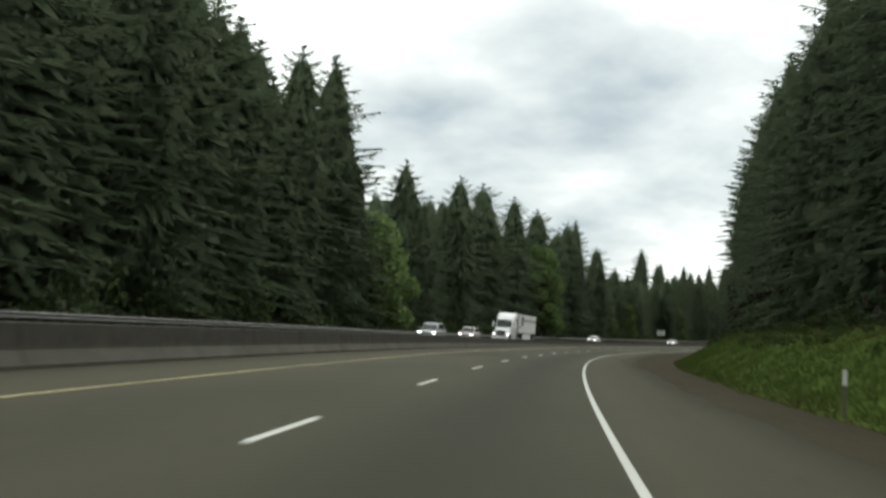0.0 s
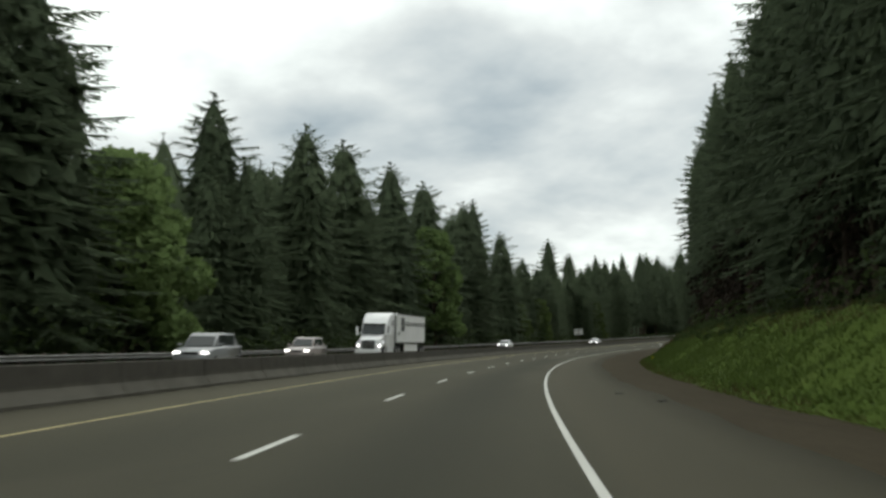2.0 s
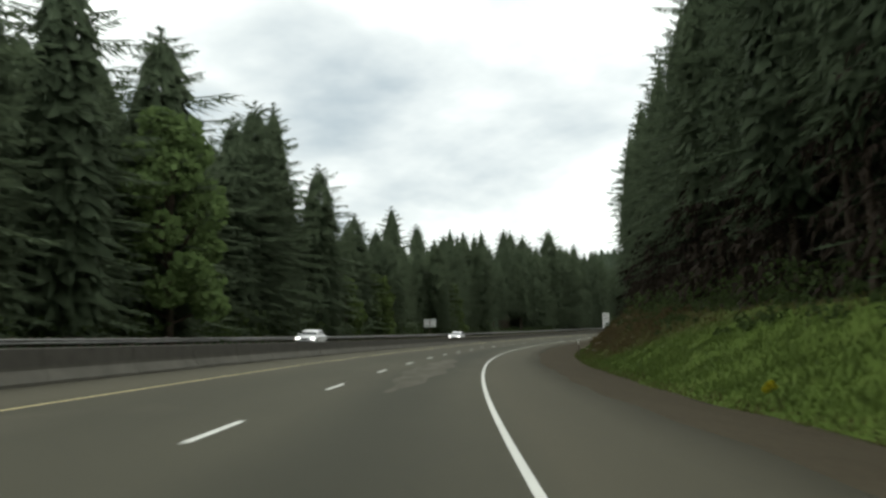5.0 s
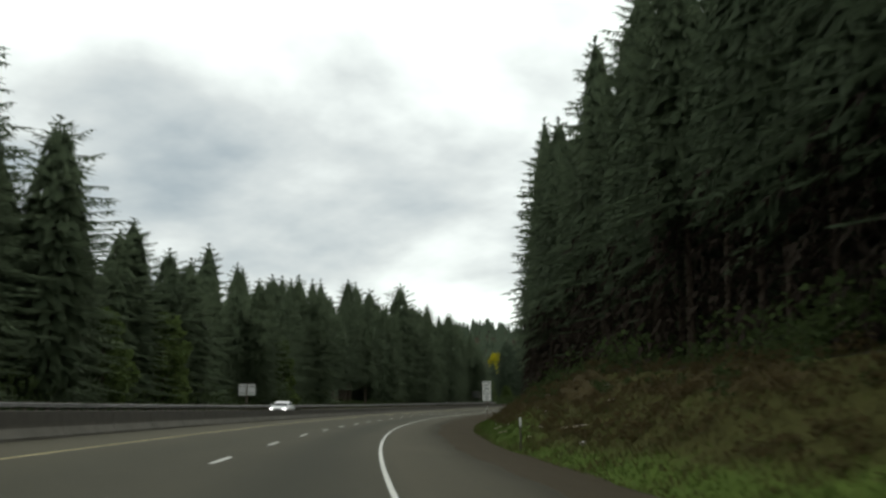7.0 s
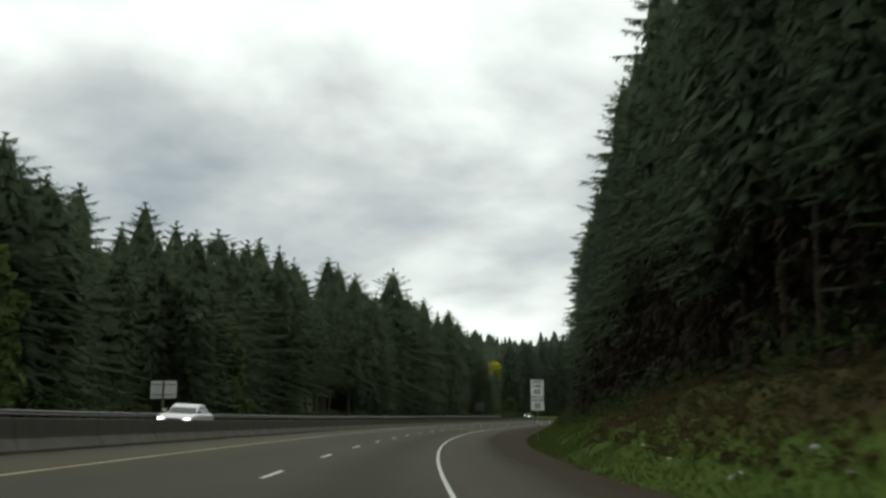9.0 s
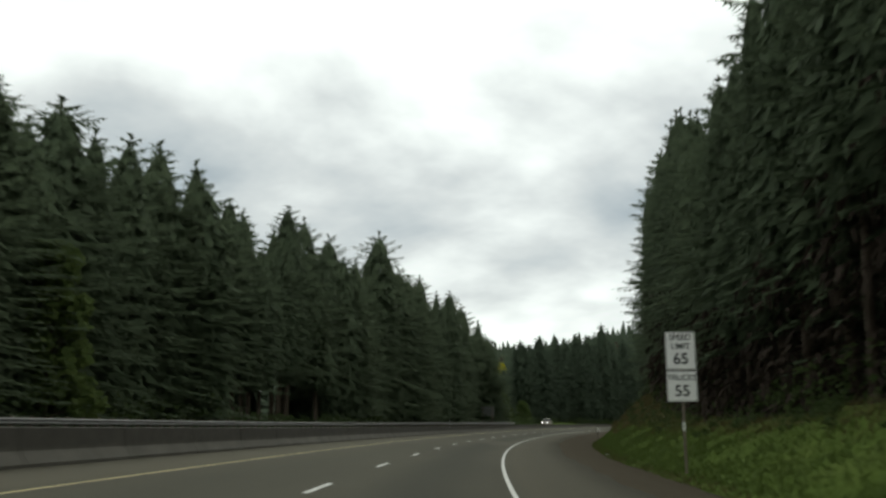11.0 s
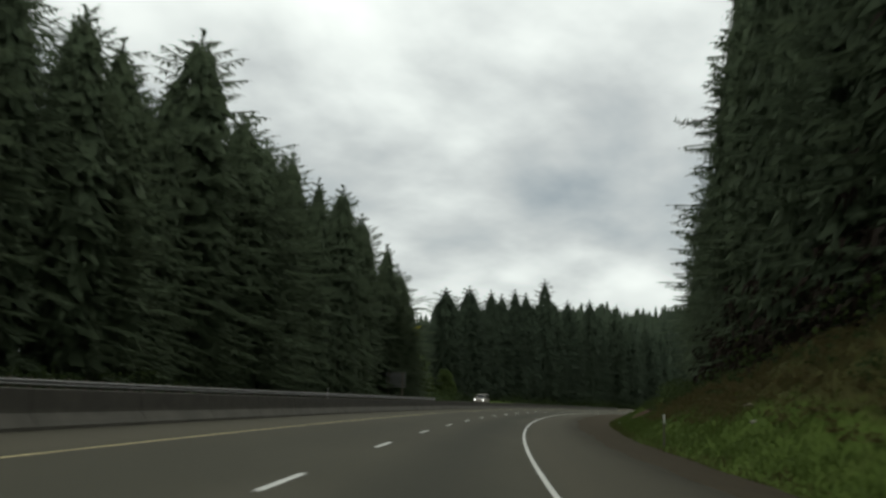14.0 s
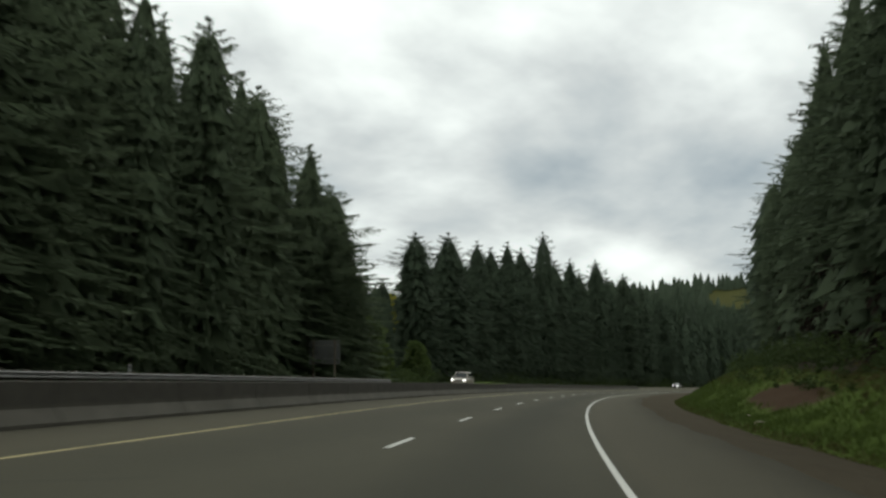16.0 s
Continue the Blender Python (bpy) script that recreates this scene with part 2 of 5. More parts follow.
def leaf_mat(name, lo, mid, hi, rough=0.75, through_part=0.46, fluffy=0.0):
    """Foliage: colour varies from tree to tree and from twig to twig."""
    m = Mat(name, rough)
    oi = m.node("ShaderNodeObjectInfo")
    isl = m.node("ShaderNodeNewGeometry").outputs["Random Per Island"]
    f = m.math("ADD", m.math("MULTIPLY", isl, 0.55), m.math("MULTIPLY", oi.outputs["Random"], 0.45))
    m.colour(m.ramp(f, ((0.05, lo), (0.5, mid), (0.95, hi))))
    m.b.inputs["Specular IOR Level"].default_value = 0.08
    if fluffy:
        # needles stand out all round a twig, so a spray shades more evenly than a flat face
        geo = m.node("ShaderNodeNewGeometry").outputs["Normal"]
        va = m.node("ShaderNodeVectorMath", op="SCALE")
        m.link(geo, va.inputs[0])
        va.inputs["Scale"].default_value = 1.0 - fluffy
        vb = m.node("ShaderNodeVectorMath", op="ADD")
        m.link(va.outputs[0], vb.inputs[0])
        vb.inputs[1].default_value = (0.0, 0.0, fluffy)
        vn = m.node("ShaderNodeVectorMath", op="NORMALIZE")
        m.link(vb.outputs[0], vn.inputs[0])
        m.link(vn.outputs[0], m.b.inputs["Normal"])
    # thin leaves let some light through
    tl = m.node("ShaderNodeBsdfTranslucent")
    mx = m.node("ShaderNodeMixShader")
    mx.inputs[0].default_value = through_part
    src = m.b.inputs["Base Color"].links[0].from_socket
    m.link(src, tl.inputs[0])
    m.link(m.b.outputs[0], mx.inputs[1])
    m.link(tl.outputs[0], mx.inputs[2])
    m.link(mx.outputs[0], m.t.nodes["Material Output"].inputs[0])
    return m.m


# darker copy of the fir needles: shade of far trees put into the colour
FAR_NEEDLES = leaf_mat("fir_needles_shaded", (0.046, 0.065, 0.042), (0.056, 0.077, 0.049), (0.067, 0.090, 0.056), 0.8, 0.3, 0.45)
DEAD_TWIGS = leaf_mat("dead_twigs", (0.022, 0.018, 0.014), (0.032, 0.025, 0.019), (0.046, 0.036, 0.028), 0.9, 0.1)
NEEDLES = leaf_mat("fir_needles", (0.079, 0.105, 0.063), (0.090, 0.119, 0.070), (0.104, 0.135, 0.077), 0.8, 0.36, 0.62)
MAPLE_LEAF = leaf_mat("maple_leaves", (0.100, 0.150, 0.052), (0.128, 0.185, 0.066), (0.155, 0.22, 0.082), fluffy=0.5)
ALDER_LEAF = leaf_mat("alder_leaves", (0.055, 0.082, 0.026), (0.075, 0.108, 0.034), (0.10, 0.135, 0.042))
BUSH_LEAF = leaf_mat("shrub_leaves", (0.034, 0.050, 0.020), (0.046, 0.068, 0.025), (0.064, 0.09, 0.032))
BROOM = leaf_mat("broom_blossom", (0.16, 0.17, 0.02), (0.36, 0.33, 0.02), (0.50, 0.46, 0.03))
BRACKEN = leaf_mat("dry_bracken", (0.060, 0.046, 0.020), (0.084, 0.062, 0.026), (0.12, 0.086, 0.036), fluffy=0.6)
GRASS_BLADE = leaf_mat("grass_blades", (0.048, 0.078, 0.015), (0.062, 0.094, 0.018), (0.074, 0.106, 0.023), through_part=0.35, fluffy=0.6)
DRY_BLADE = leaf_mat("dry_grass_blades", (0.046, 0.046, 0.016), (0.080, 0.070, 0.026), (0.108, 0.086, 0.035), fluffy=0.6)
bk = Mat("fir_bark", 0.95, 0.0, 0.1)
bn = bk.noise(3.0, 6, 0.7, "Object", (3.0, 3.0, 0.5))
bk.colour(bk.ramp(bn, ((0.3, (0.035, 0.026, 0.02)), (0.7, (0.10, 0.08, 0.062))))).bump(bn, 0.8, 0.06)
BARK = bk.m

co = Mat("weathered_concrete", 0.9, 0.0, 0.15)
cn = co.noise(0.7, 6, 0.65, "Position")
cf = co.noise(40, 3, 0.6, "Position")
cc = co.ramp(co.math("ADD", co.math("MULTIPLY", cn, 0.75), co.math("MULTIPLY", cf, 0.25)), ((0.3, (0.058, 0.056, 0.046)), (0.7, (0.105, 0.101, 0.084))))
coi = co.node("ShaderNodeObjectInfo")
ccol = co.mix(co.math("MULTIPLY", coi.outputs["Random"], 0.1), cc, (0.10, 0.09, 0.075))
csp = co.node("ShaderNodeSeparateXYZ")
co.link(co.coord("Object"), csp.inputs[0])
# darker grey-brown on the face above the foot, with a ragged edge
edge = co.math("ADD", csp.outputs[2], co.math("MULTIPLY", co.math("SUBTRACT", co.noise(1.3, 5, 0.7, "Position"), 0.5), 0.35))
upper_tone = co.ramp(co.noise(2.0, 5, 0.7, "Position"), ((0.3, (0.038, 0.036, 0.030)), (0.7, (0.062, 0.059, 0.049))))
co.colour(co.mix(co.math("MULTIPLY", co.ramp(edge, ((0.28, (0, 0, 0)), (0.42, (1, 1, 1)))), 0.85), ccol, upper_tone))
co.bump(cf, 0.3, 0.008)
CONCRETE = co.m
STEEL = plain("galvanised_steel", (0.19, 0.19, 0.185), 0.55, 0.2, 2.5, 0.35)
SIGN_BACK = plain("aluminium_sign_back", (0.62, 0.63, 0.63), 0.6, 0.0, 2.0, 0.2)
SIGN_DARK = plain("dull_sign_back", (0.15, 0.155, 0.15), 0.6, 0.3, 1.2, 0.25)
SIGN_WHITE = plain("white_sign_sheeting", (0.86, 0.86, 0.84), 0.5, 0.0, 2.0, 0.12)
SIGN_BLACK = plain("black_sign_ink", (0.015, 0.015, 0.015), 0.6)
POST_WOOD = plain("weathered_wood_post", (0.16, 0.13, 0.10), 0.9, 0.0, 6.0, 0.4)
PLASTIC_WHITE = plain("white_marker_plastic", (0.7, 0.7, 0.68), 0.5, 0.0, 6.0, 0.15)
PALE_WOOD = plain("bleached_wood", (0.38, 0.33, 0.26), 0.9, 0.0, 5.0, 0.35)
STONE = plain("pale_rock", (0.30, 0.28, 0.25), 0.9, 0.0, 4.0, 0.35)
TYRE = plain("black_rubber", (0.02, 0.02, 0.02), 0.85)
RIM = plain("wheel_alloy", (0.45, 0.45, 0.46), 0.35, 0.8)
BLACK_TRIM = plain("black_trim", (0.018, 0.018, 0.02), 0.5)
CHROME = plain("bright_metal", (0.6, 0.6, 0.6), 0.25, 1.0)
TRAILER_WHITE = plain("white_trailer_panel", (0.70, 0.71, 0.71), 0.45, 0.0, 0.7, 0.12)


def paint(name, c):
    m = Mat(name, 0.35)
    m.colour(m.ramp(m.noise(1.5, 4), ((0.3, tuple(v * 0.88 for v in c)), (0.7, c))))
    m.b.inputs["Coat Weight"].default_value = 0.6
    return m.m


TRUCK_WHITE, CAR_WHITE = paint("white_truck_paint", (0.72, 0.73, 0.74)), paint("white_car_paint", (0.62, 0.63, 0.64))
CAR_GREY, CAR_ROSE, CAR_TAN = paint("grey_car_paint", (0.24, 0.25, 0.26)), paint("silver_beige_car_paint", (0.34, 0.30, 0.29)), paint("beige_car_paint", (0.32, 0.29, 0.24))
gl = Mat("car_glass", 0.06)
gl.colour((0.03, 0.035, 0.036))
gl.b.inputs["Specular IOR Level"].default_value = 0.3
CAR_GLASS = gl.m
hl = Mat("lit_headlamp", 0.2)
hl.colour((0.9, 0.9, 0.9))
hl.b.inputs["Emission Color"].default_value = (1.0, 0.98, 0.94, 1)
hl.b.inputs["Emission Strength"].default_value = 4.0
HEADLAMP = hl.m


# ---- mesh helpers ----
def mesh_np(name, verts, tris, mat):
    """A mesh from arrays of places and triangles."""
    me = bpy.data.meshes.new(name)
    verts, tris = np.ascontiguousarray(verts, np.float32), np.ascontiguousarray(tris, np.int32)
    n, k = tris.shape
    me.vertices.add(len(verts))
    me.vertices.foreach_set("co", verts.ravel())
    me.loops.add(n * k)
    me.loops.foreach_set("vertex_index", tris.ravel())
    me.polygons.add(n)
    me.polygons.foreach_set("loop_start", np.arange(0, n * k, k, dtype=np.int32))
    me.update(calc_edges=True)
    me.materials.append(mat)
    return me


def mesh_bm(name, bm, mat, smooth=False):
    me = bpy.data.meshes.new(name)
    bm.to_mesh(me)
    bm.free()
    me.materials.append(mat)
    if smooth:
        me.polygons.foreach_set("use_smooth", [True] * len(me.polygons))
    return me


def part(name, data, parent, label="", m=None):
    """Links a mesh as one object under a thing or a part."""
    ob = new(name, data)
    ob.parent = parent
    if m is not None:
        ob.matrix_basis = m
    return tagged(ob, label)


def box(bm, c, d, bevel=0.0, taper=1.0):
    """A block at centre c of size d in bm, with rounded edges; taper narrows its top."""
    r = bmesh.ops.create_cube(bm, size=1.0)
    vs = r["verts"]
    for v in vs:
        k = taper if v.co.z > 0 else 1.0
        v.co = Vector((c[0] + v.co.x * d[0] * k, c[1] + v.co.y * d[1] * k, c[2] + v.co.z * d[2]))
    if bevel:
        es = list({e for v in vs for e in v.link_edges})
        bmesh.ops.bevel(bm, geom=es, offset=bevel, segments=2, affect="EDGES", profile=0.6)
    return bm


def block(c, d, bevel=0.0, taper=1.0):
    return box(bmesh.new(), c, d, bevel, taper)


def tube(bm, a, b, r0, r1=None, n=10):
    """A round bar from a to b."""
    a, b = Vector(a), Vector(b)
    r1 = r0 if r1 is None else r1
    m = Matrix.Translation((a + b) / 2) @ (b - a).to_track_quat("Z", "Y").to_matrix().to_4x4()
    bmesh.ops.create_cone(bm, cap_ends=True, segments=n, radius1=r0, radius2=r1, depth=(b - a).length, matrix=m)
    return bm


def loft(rings, cap=True):
    """A skin over rings of places, each ring with as many places."""
    bm = bmesh.new()
    vs = [[bm.verts.new(p) for p in ring] for ring in rings]
    n = len(vs[0])
    for a, b in zip(vs[:-1], vs[1:]):
        for i in range(n):
            bm.faces.new((a[i], a[(i + 1) % n], b[(i + 1) % n], b[i]))
    if cap:
        bm.faces.new(vs[0][::-1])
        bm.faces.new(vs[-1])
    bmesh.ops.recalc_face_normals(bm, faces=bm.faces)
    return bm


def strip(name, ss, offs, up, mat, thick=0.0, uvs=True):
    """A ribbon along the road: rows at ss, columns at offsets offs (numbers or arrays along ss), heights up over the road plane."""
    ss = np.asarray(ss, float)
    cols = [np.broadcast_to(np.asarray(o, float), ss.shape) for o in offs]
    ups = [np.broadcast_to(np.asarray(u, float), ss.shape) for u in (up if isinstance(up, (list, tuple)) else [up] * len(cols))]
    P = np.stack([on_road(ss, o, u) for o, u in zip(cols, ups)], 1)
    n, k = len(ss), len(cols)
    idx = np.arange(n * k).reshape(n, k)
    q = np.stack([idx[:-1, :-1], idx[:-1, 1:], idx[1:, 1:], idx[1:, :-1]], -1).reshape(-1, 4)
    me = mesh_np(name, P.reshape(-1, 3), q, mat)
    if uvs:
        lay = me.uv_layers.new(name="UVMap")
        flat = np.stack([np.repeat(ss, k), np.stack(cols, 1).ravel()], -1)
        lay.data.foreach_set("uv", flat[q.ravel()].astype(np.float32).ravel())
    ob = new(name, me)
    if thick:
        md = ob.modifiers.new("thickness", "SOLIDIFY")
        md.thickness, md.offset = thick, -1
    return ob


# ---- ground, road, lines ----
BANK_S = (-60, 70, 120, 145, 165, 185, 200, 246, 256, 262, 270, 290, 320, 345, 373, 383, 401, 409, 418, 429, 438, 449, 458, 475, 485, 500, 512, 560, 700)
BANK_Z = (2.4, 2.45, 2.75, 2.9, 2.6, 2.6, 2.8, 3.4, 4.2, 3.8, 3.3, 3.4, 2.6, 1.8, 2.2, 2.6, 3.4, 4.6, 4.5, 3.5, 3.4, 2.8, 2.1, 1.75, 1.95, 2.35, 2.7, 2.6, 2.5)
DITCH = 0.35


def ease(x):
    x = np.clip(x, 0, 1)
    return x * x * (3 - 2 * x)


def land(s, o):
    """Height of the ground over the banked plane."""
    s, o = np.broadcast_arrays(np.asarray(s, float), np.asarray(o, float))
    rise_ = np.clip((o - 10.2) / 6.2, 0, 1)
    bank = (np.interp(s, BANK_S, BANK_Z) + DITCH) * (0.5 * rise_ + 0.5 * ease(rise_)) - DITCH * ease((o - 7.0) / 3.2) + np.clip(o - 15, 0, 40) * 0.08
    left = -0.8 * ease((-o - 20.5) / 6) - np.clip(-o - 27, 0, 150) * 0.10 * np.clip(1.3 - np.abs(s - 425) / 45.0, 0, 1)
    mound = 0.9 * np.exp(-((s - 592) / 34.0) ** 2 - ((o + 22.4) / 1.9) ** 2)
    lumps = (0.12 * np.sin(s * 0.61 + o * 0.4) * np.sin(o * 0.9 + s * 0.13) + 0.07 * np.sin(s * 1.37 - o * 1.1 + 0.7) * np.sin(o * 1.7 - s * 0.31)) * (ease((o - 10.4) / 2) + ease((-o - 21) / 2))
    under = np.where((o > -19.6) & (o < 9.6), -0.06, 0.0)
    return bank + left + lumps + under + mound


rows = np.concatenate([np.arange(-480, -60, 60), np.arange(-60, 620, 2.0), np.arange(620, 1000, 10), np.arange(1000, 2590, 80)])
cols = np.array([-2500, -1500, -800, -400, -200, -120, -80, -60, -45, -36, -30, -27, -25, -23.5, -22, -20.8, -19.8, -19.5, -13, -6.6, 0, 6, 7.2, 8.0, 8.6, 9.2, 9.55, 9.9, 10.2, 10.6, 11.2, 11.9, 12.6, 13.4, 14.2, 15, 16, 18, 21, 26, 34, 45, 60, 100, 180, 320, 500.0])
SG, OG = np.meshgrid(rows, cols, indexing="ij")
P = on_road(SG, OG, land(SG, OG))
idx = np.arange(SG.size).reshape(SG.shape)
quads = np.stack([idx[:-1, :-1], idx[:-1, 1:], idx[1:, 1:], idx[1:, :-1]], -1).reshape(-1, 4)
me = mesh_np("ground", P.reshape(-1, 3), quads, GROUND)
cover = np.zeros((SG.size, 4), np.float32)
s_, o_ = SG.ravel(), OG.ravel()
cover[:, 3] = 1
cover[:, 2] = np.clip((o_ - np.interp(s_, (180, 212, 242, 256, 300, 320, 385, 402, 455, 475), (14.0, 10.3, 9.8, 11.7, 12.0, 13.5, 13.0, 12.0, 11.8, 13.3))) / 2.0, 0, 1) * np.clip((17.5 - o_) / 1.5, 0, 1) * (0.15 + 0.65 * np.interp(s_, (182, 212, 300, 320, 385, 405, 450, 470), (0.5, 0.95, 0.95, 0.7, 0.8, 1.2, 1.15, 0.5)))
cover[:, 0] = np.clip((o_ - 9.7) / 0.6, 0, 1) * np.clip((17.5 - o_) / 2.0, 0, 1) + 0.7 * ((o_ < -19.9) & (o_ > -24)) + 0.3 * ((o_ < -19.9) & (o_ > -24.5) & (s_ > 540) & (s_ < 650))
# bare slips of earth on the bank
for s0, o0, ds, do in ((258, 14.8, 26, 1.8), (228, 15.2, 14, 1.3), (483, 13.6, 14, 1.9)):
    cover[:, 1] = np.maximum(cover[:, 1], np.clip(1.25 - np.sqrt(((s_ - s0) / ds) ** 2 + ((o_ - o0) / do) ** 2), 0, 0.75))
at = me.color_attributes.new("cover", "FLOAT_COLOR", "POINT")
at.data.foreach_set("color", cover.ravel())
me.polygons.foreach_set("use_smooth", [True] * len(me.polygons))
ground = tagged(new("ground", me), "rough grassy ground with brown earth and forest litter", "ground", kind="structure")

road_s = np.arange(-60, 1000, 2.0)
edge_r = 6.75 + 0.25 * ease((road_s - 150) / 200) + 0.1 * np.sin(road_s * 0.21) + 0.08 * np.sin(road_s * 0.77 + 1)
road = strip("road", road_s, (-6.25, -3.7, 0, 3.7, 5.5, edge_r), 0.0, ASPHALT, 0.05)
tagged(road, "worn grey asphalt highway lanes with paved shoulders", "road", kind="structure")
road_o = strip("road_opposite", road_s, (-19.3, -17, -15.3, -11.5, -7.8, -6.35), 0.0, ASPHALT, 0.05)
tagged(road_o, "grey asphalt lanes of the opposite carriageway", "road", kind="structure")
edge_g = 10.15 + 0.25 * np.sin(road_s * 0.17) + 0.2 * np.sin(road_s * 0.53 + 2)
shelf_ = [7.4, 8.1, 8.8, 9.5, edge_g]
gravel = strip("gravel_shoulder", road_s, [edge_r - 0.25] + shelf_ + [edge_g + 0.5], [-0.012] + [0.008 - DITCH * ease((q_ - 7.0) / 3.2) for q_ in shelf_] + [-DITCH - 0.1], GRAVEL)
tagged(gravel, "dark brown gravel verge beside the asphalt", "verge", kind="structure")


def road_line(name, o, w, mat, label, parent, a=-60, b=900):
    ob = strip(name, np.arange(a, b, 1.0), (o - w / 2, o + w / 2), 0.005, mat)
    ob.parent = parent
    return tagged(ob, label)


patch_s = np.arange(166, 206, 2.0)
bulge = np.sin(np.pi * (patch_s - 165) / 41.0)
worn = strip("worn_patch", patch_s, (1.5 - 0.7 * bulge + 0.12 * np.sin(patch_s * 0.9), 1.55 + 0.75 * bulge + 0.15 * np.sin(patch_s * 0.7 + 1)), 0.004, WORN_ASPHALT)
worn.parent = road
tagged(worn, "pale worn patch of asphalt")
road_line("edge_line", 3.735, 0.105, WHITE_LINE, "solid white painted edge line", road)
road_line("yellow_line", -3.71, 0.085, YELLOW_LINE, "worn yellow painted edge line", road)
road_line("edge_line", -15.3, 0.12, WHITE_LINE, "solid white painted edge line", road_o)
road_line("yellow_line", -7.8, 0.12, YELLOW_LINE, "worn yellow painted edge line", road_o)
dash_me = mesh_bm("lane_dash", block((0, 0, 0), (0.11, 3.05, 0.006)), DASH_PAINT)
dash_me.uv_layers.new(name="UVMap")
for n in range(-2, 60):
    sd = 7.865 + 12.19 * n + 1.525
    x, y, z = on_road(sd, 0.0, 0.004)
    part("lane_dash", dash_me, road, "", pose(x, y, z, math.degrees(float(np.interp(sd, S_AXIS, np.gradient(AX_Z)))), math.degrees(float(np.interp(sd, S_AXIS, BANKING))), heading(sd)))
    if n % 2 == 0 or n < 40:
        x, y, z = on_road(sd, -11.55, 0.004)
        part("lane_dash", dash_me, road_o, "", pose(x, y, z, 0, math.degrees(float(np.interp(sd, S_AXIS, BANKING))), heading(sd)))

# ---- median barrier: cast segments with a sloped foot ----
SEG = 6.0
half = [(0.30, 0.0), (0.30, 0.075), (0.125, 0.33), (0.085, 0.79), (0.065, 0.81)]
ring = [(x, z) for x, z in half] + [(-x, z) for x, z in half[::-1]]
bar_me = mesh_bm("barrier_segment", loft([[(x, y, z) for x, z in ring] for y in (-SEG / 2, 0, SEG / 2)]), CONCRETE)
barrier = tagged(new("median_barrier"), "long weathered concrete median barrier with sloped foot", "barrier")
barrier.matrix_basis = pose(*on_road(0, -6.3), 0, 0, 0)
inv = barrier.matrix_basis.inverted()
for i in range(-8, 110):
    sb = i * SEG
    x, y, z = on_road(sb, -6.3, -0.01)
    part("barrier_segment", bar_me, barrier, "", inv @ pose(x, y, z, math.degrees(float(np.interp(sb, S_AXIS, np.gradient(AX_Z)))), 2.0, heading(sb)))

# ---- guardrail along the far shoulder ----
RAIL_O, RAIL_A, RAIL_B = -19.0, -30, 534
prof = [(0.0, 0.725), (0.02, 0.74), (-0.06, 0.70), (-0.065, 0.665), (0.03, 0.605), (0.03, 0.565), (-0.06, 0.53), (-0.065, 0.49), (0.02, 0.435), (0.0, 0.43)]
prof = [(-x, z) for x, z in prof]
STEP = 3.81
wave = [(x, z) for x, z in prof] + [(x - 0.006, z) for x, z in prof[::-1]]
beam_me = mesh_bm("rail_beam", loft([[(x + 0.1, y, z + 0.02) for x, z in wave] for y in (-STEP / 2 - 0.12, STEP / 2)]), STEEL)
post_me = mesh_bm("rail_post", box(block((0, 0, 0.30), (0.15, 0.15, 0.84), 0.01), (0.07, 0, 0.60), (0.07, 0.13, 0.34), 0.01), POST_WOOD)
rail = tagged(new("guardrail"), "galvanised steel guardrail on wooden posts beside the shoulder", "guardrail")
rail.matrix_basis = pose(*on_road(0, RAIL_O), 0, 0, 0)
inv = rail.matrix_basis.inverted()
for i in range(int((RAIL_B - RAIL_A) / STEP)):
    sb = RAIL_A + i * STEP
    slope = math.degrees(float(np.interp(sb, S_AXIS, np.gradient(AX_Z))))
    part("rail_beam", beam_me, rail, "", inv @ pose(*on_road(sb, RAIL_O, -0.07), slope, 0, heading(sb)))
    for d in (-0.95, 0.955):
        part("rail_post", post_me, rail, "", inv @ pose(*on_road(sb + d, RAIL_O - 0.06, 0.0), 0, 0, heading(sb)))

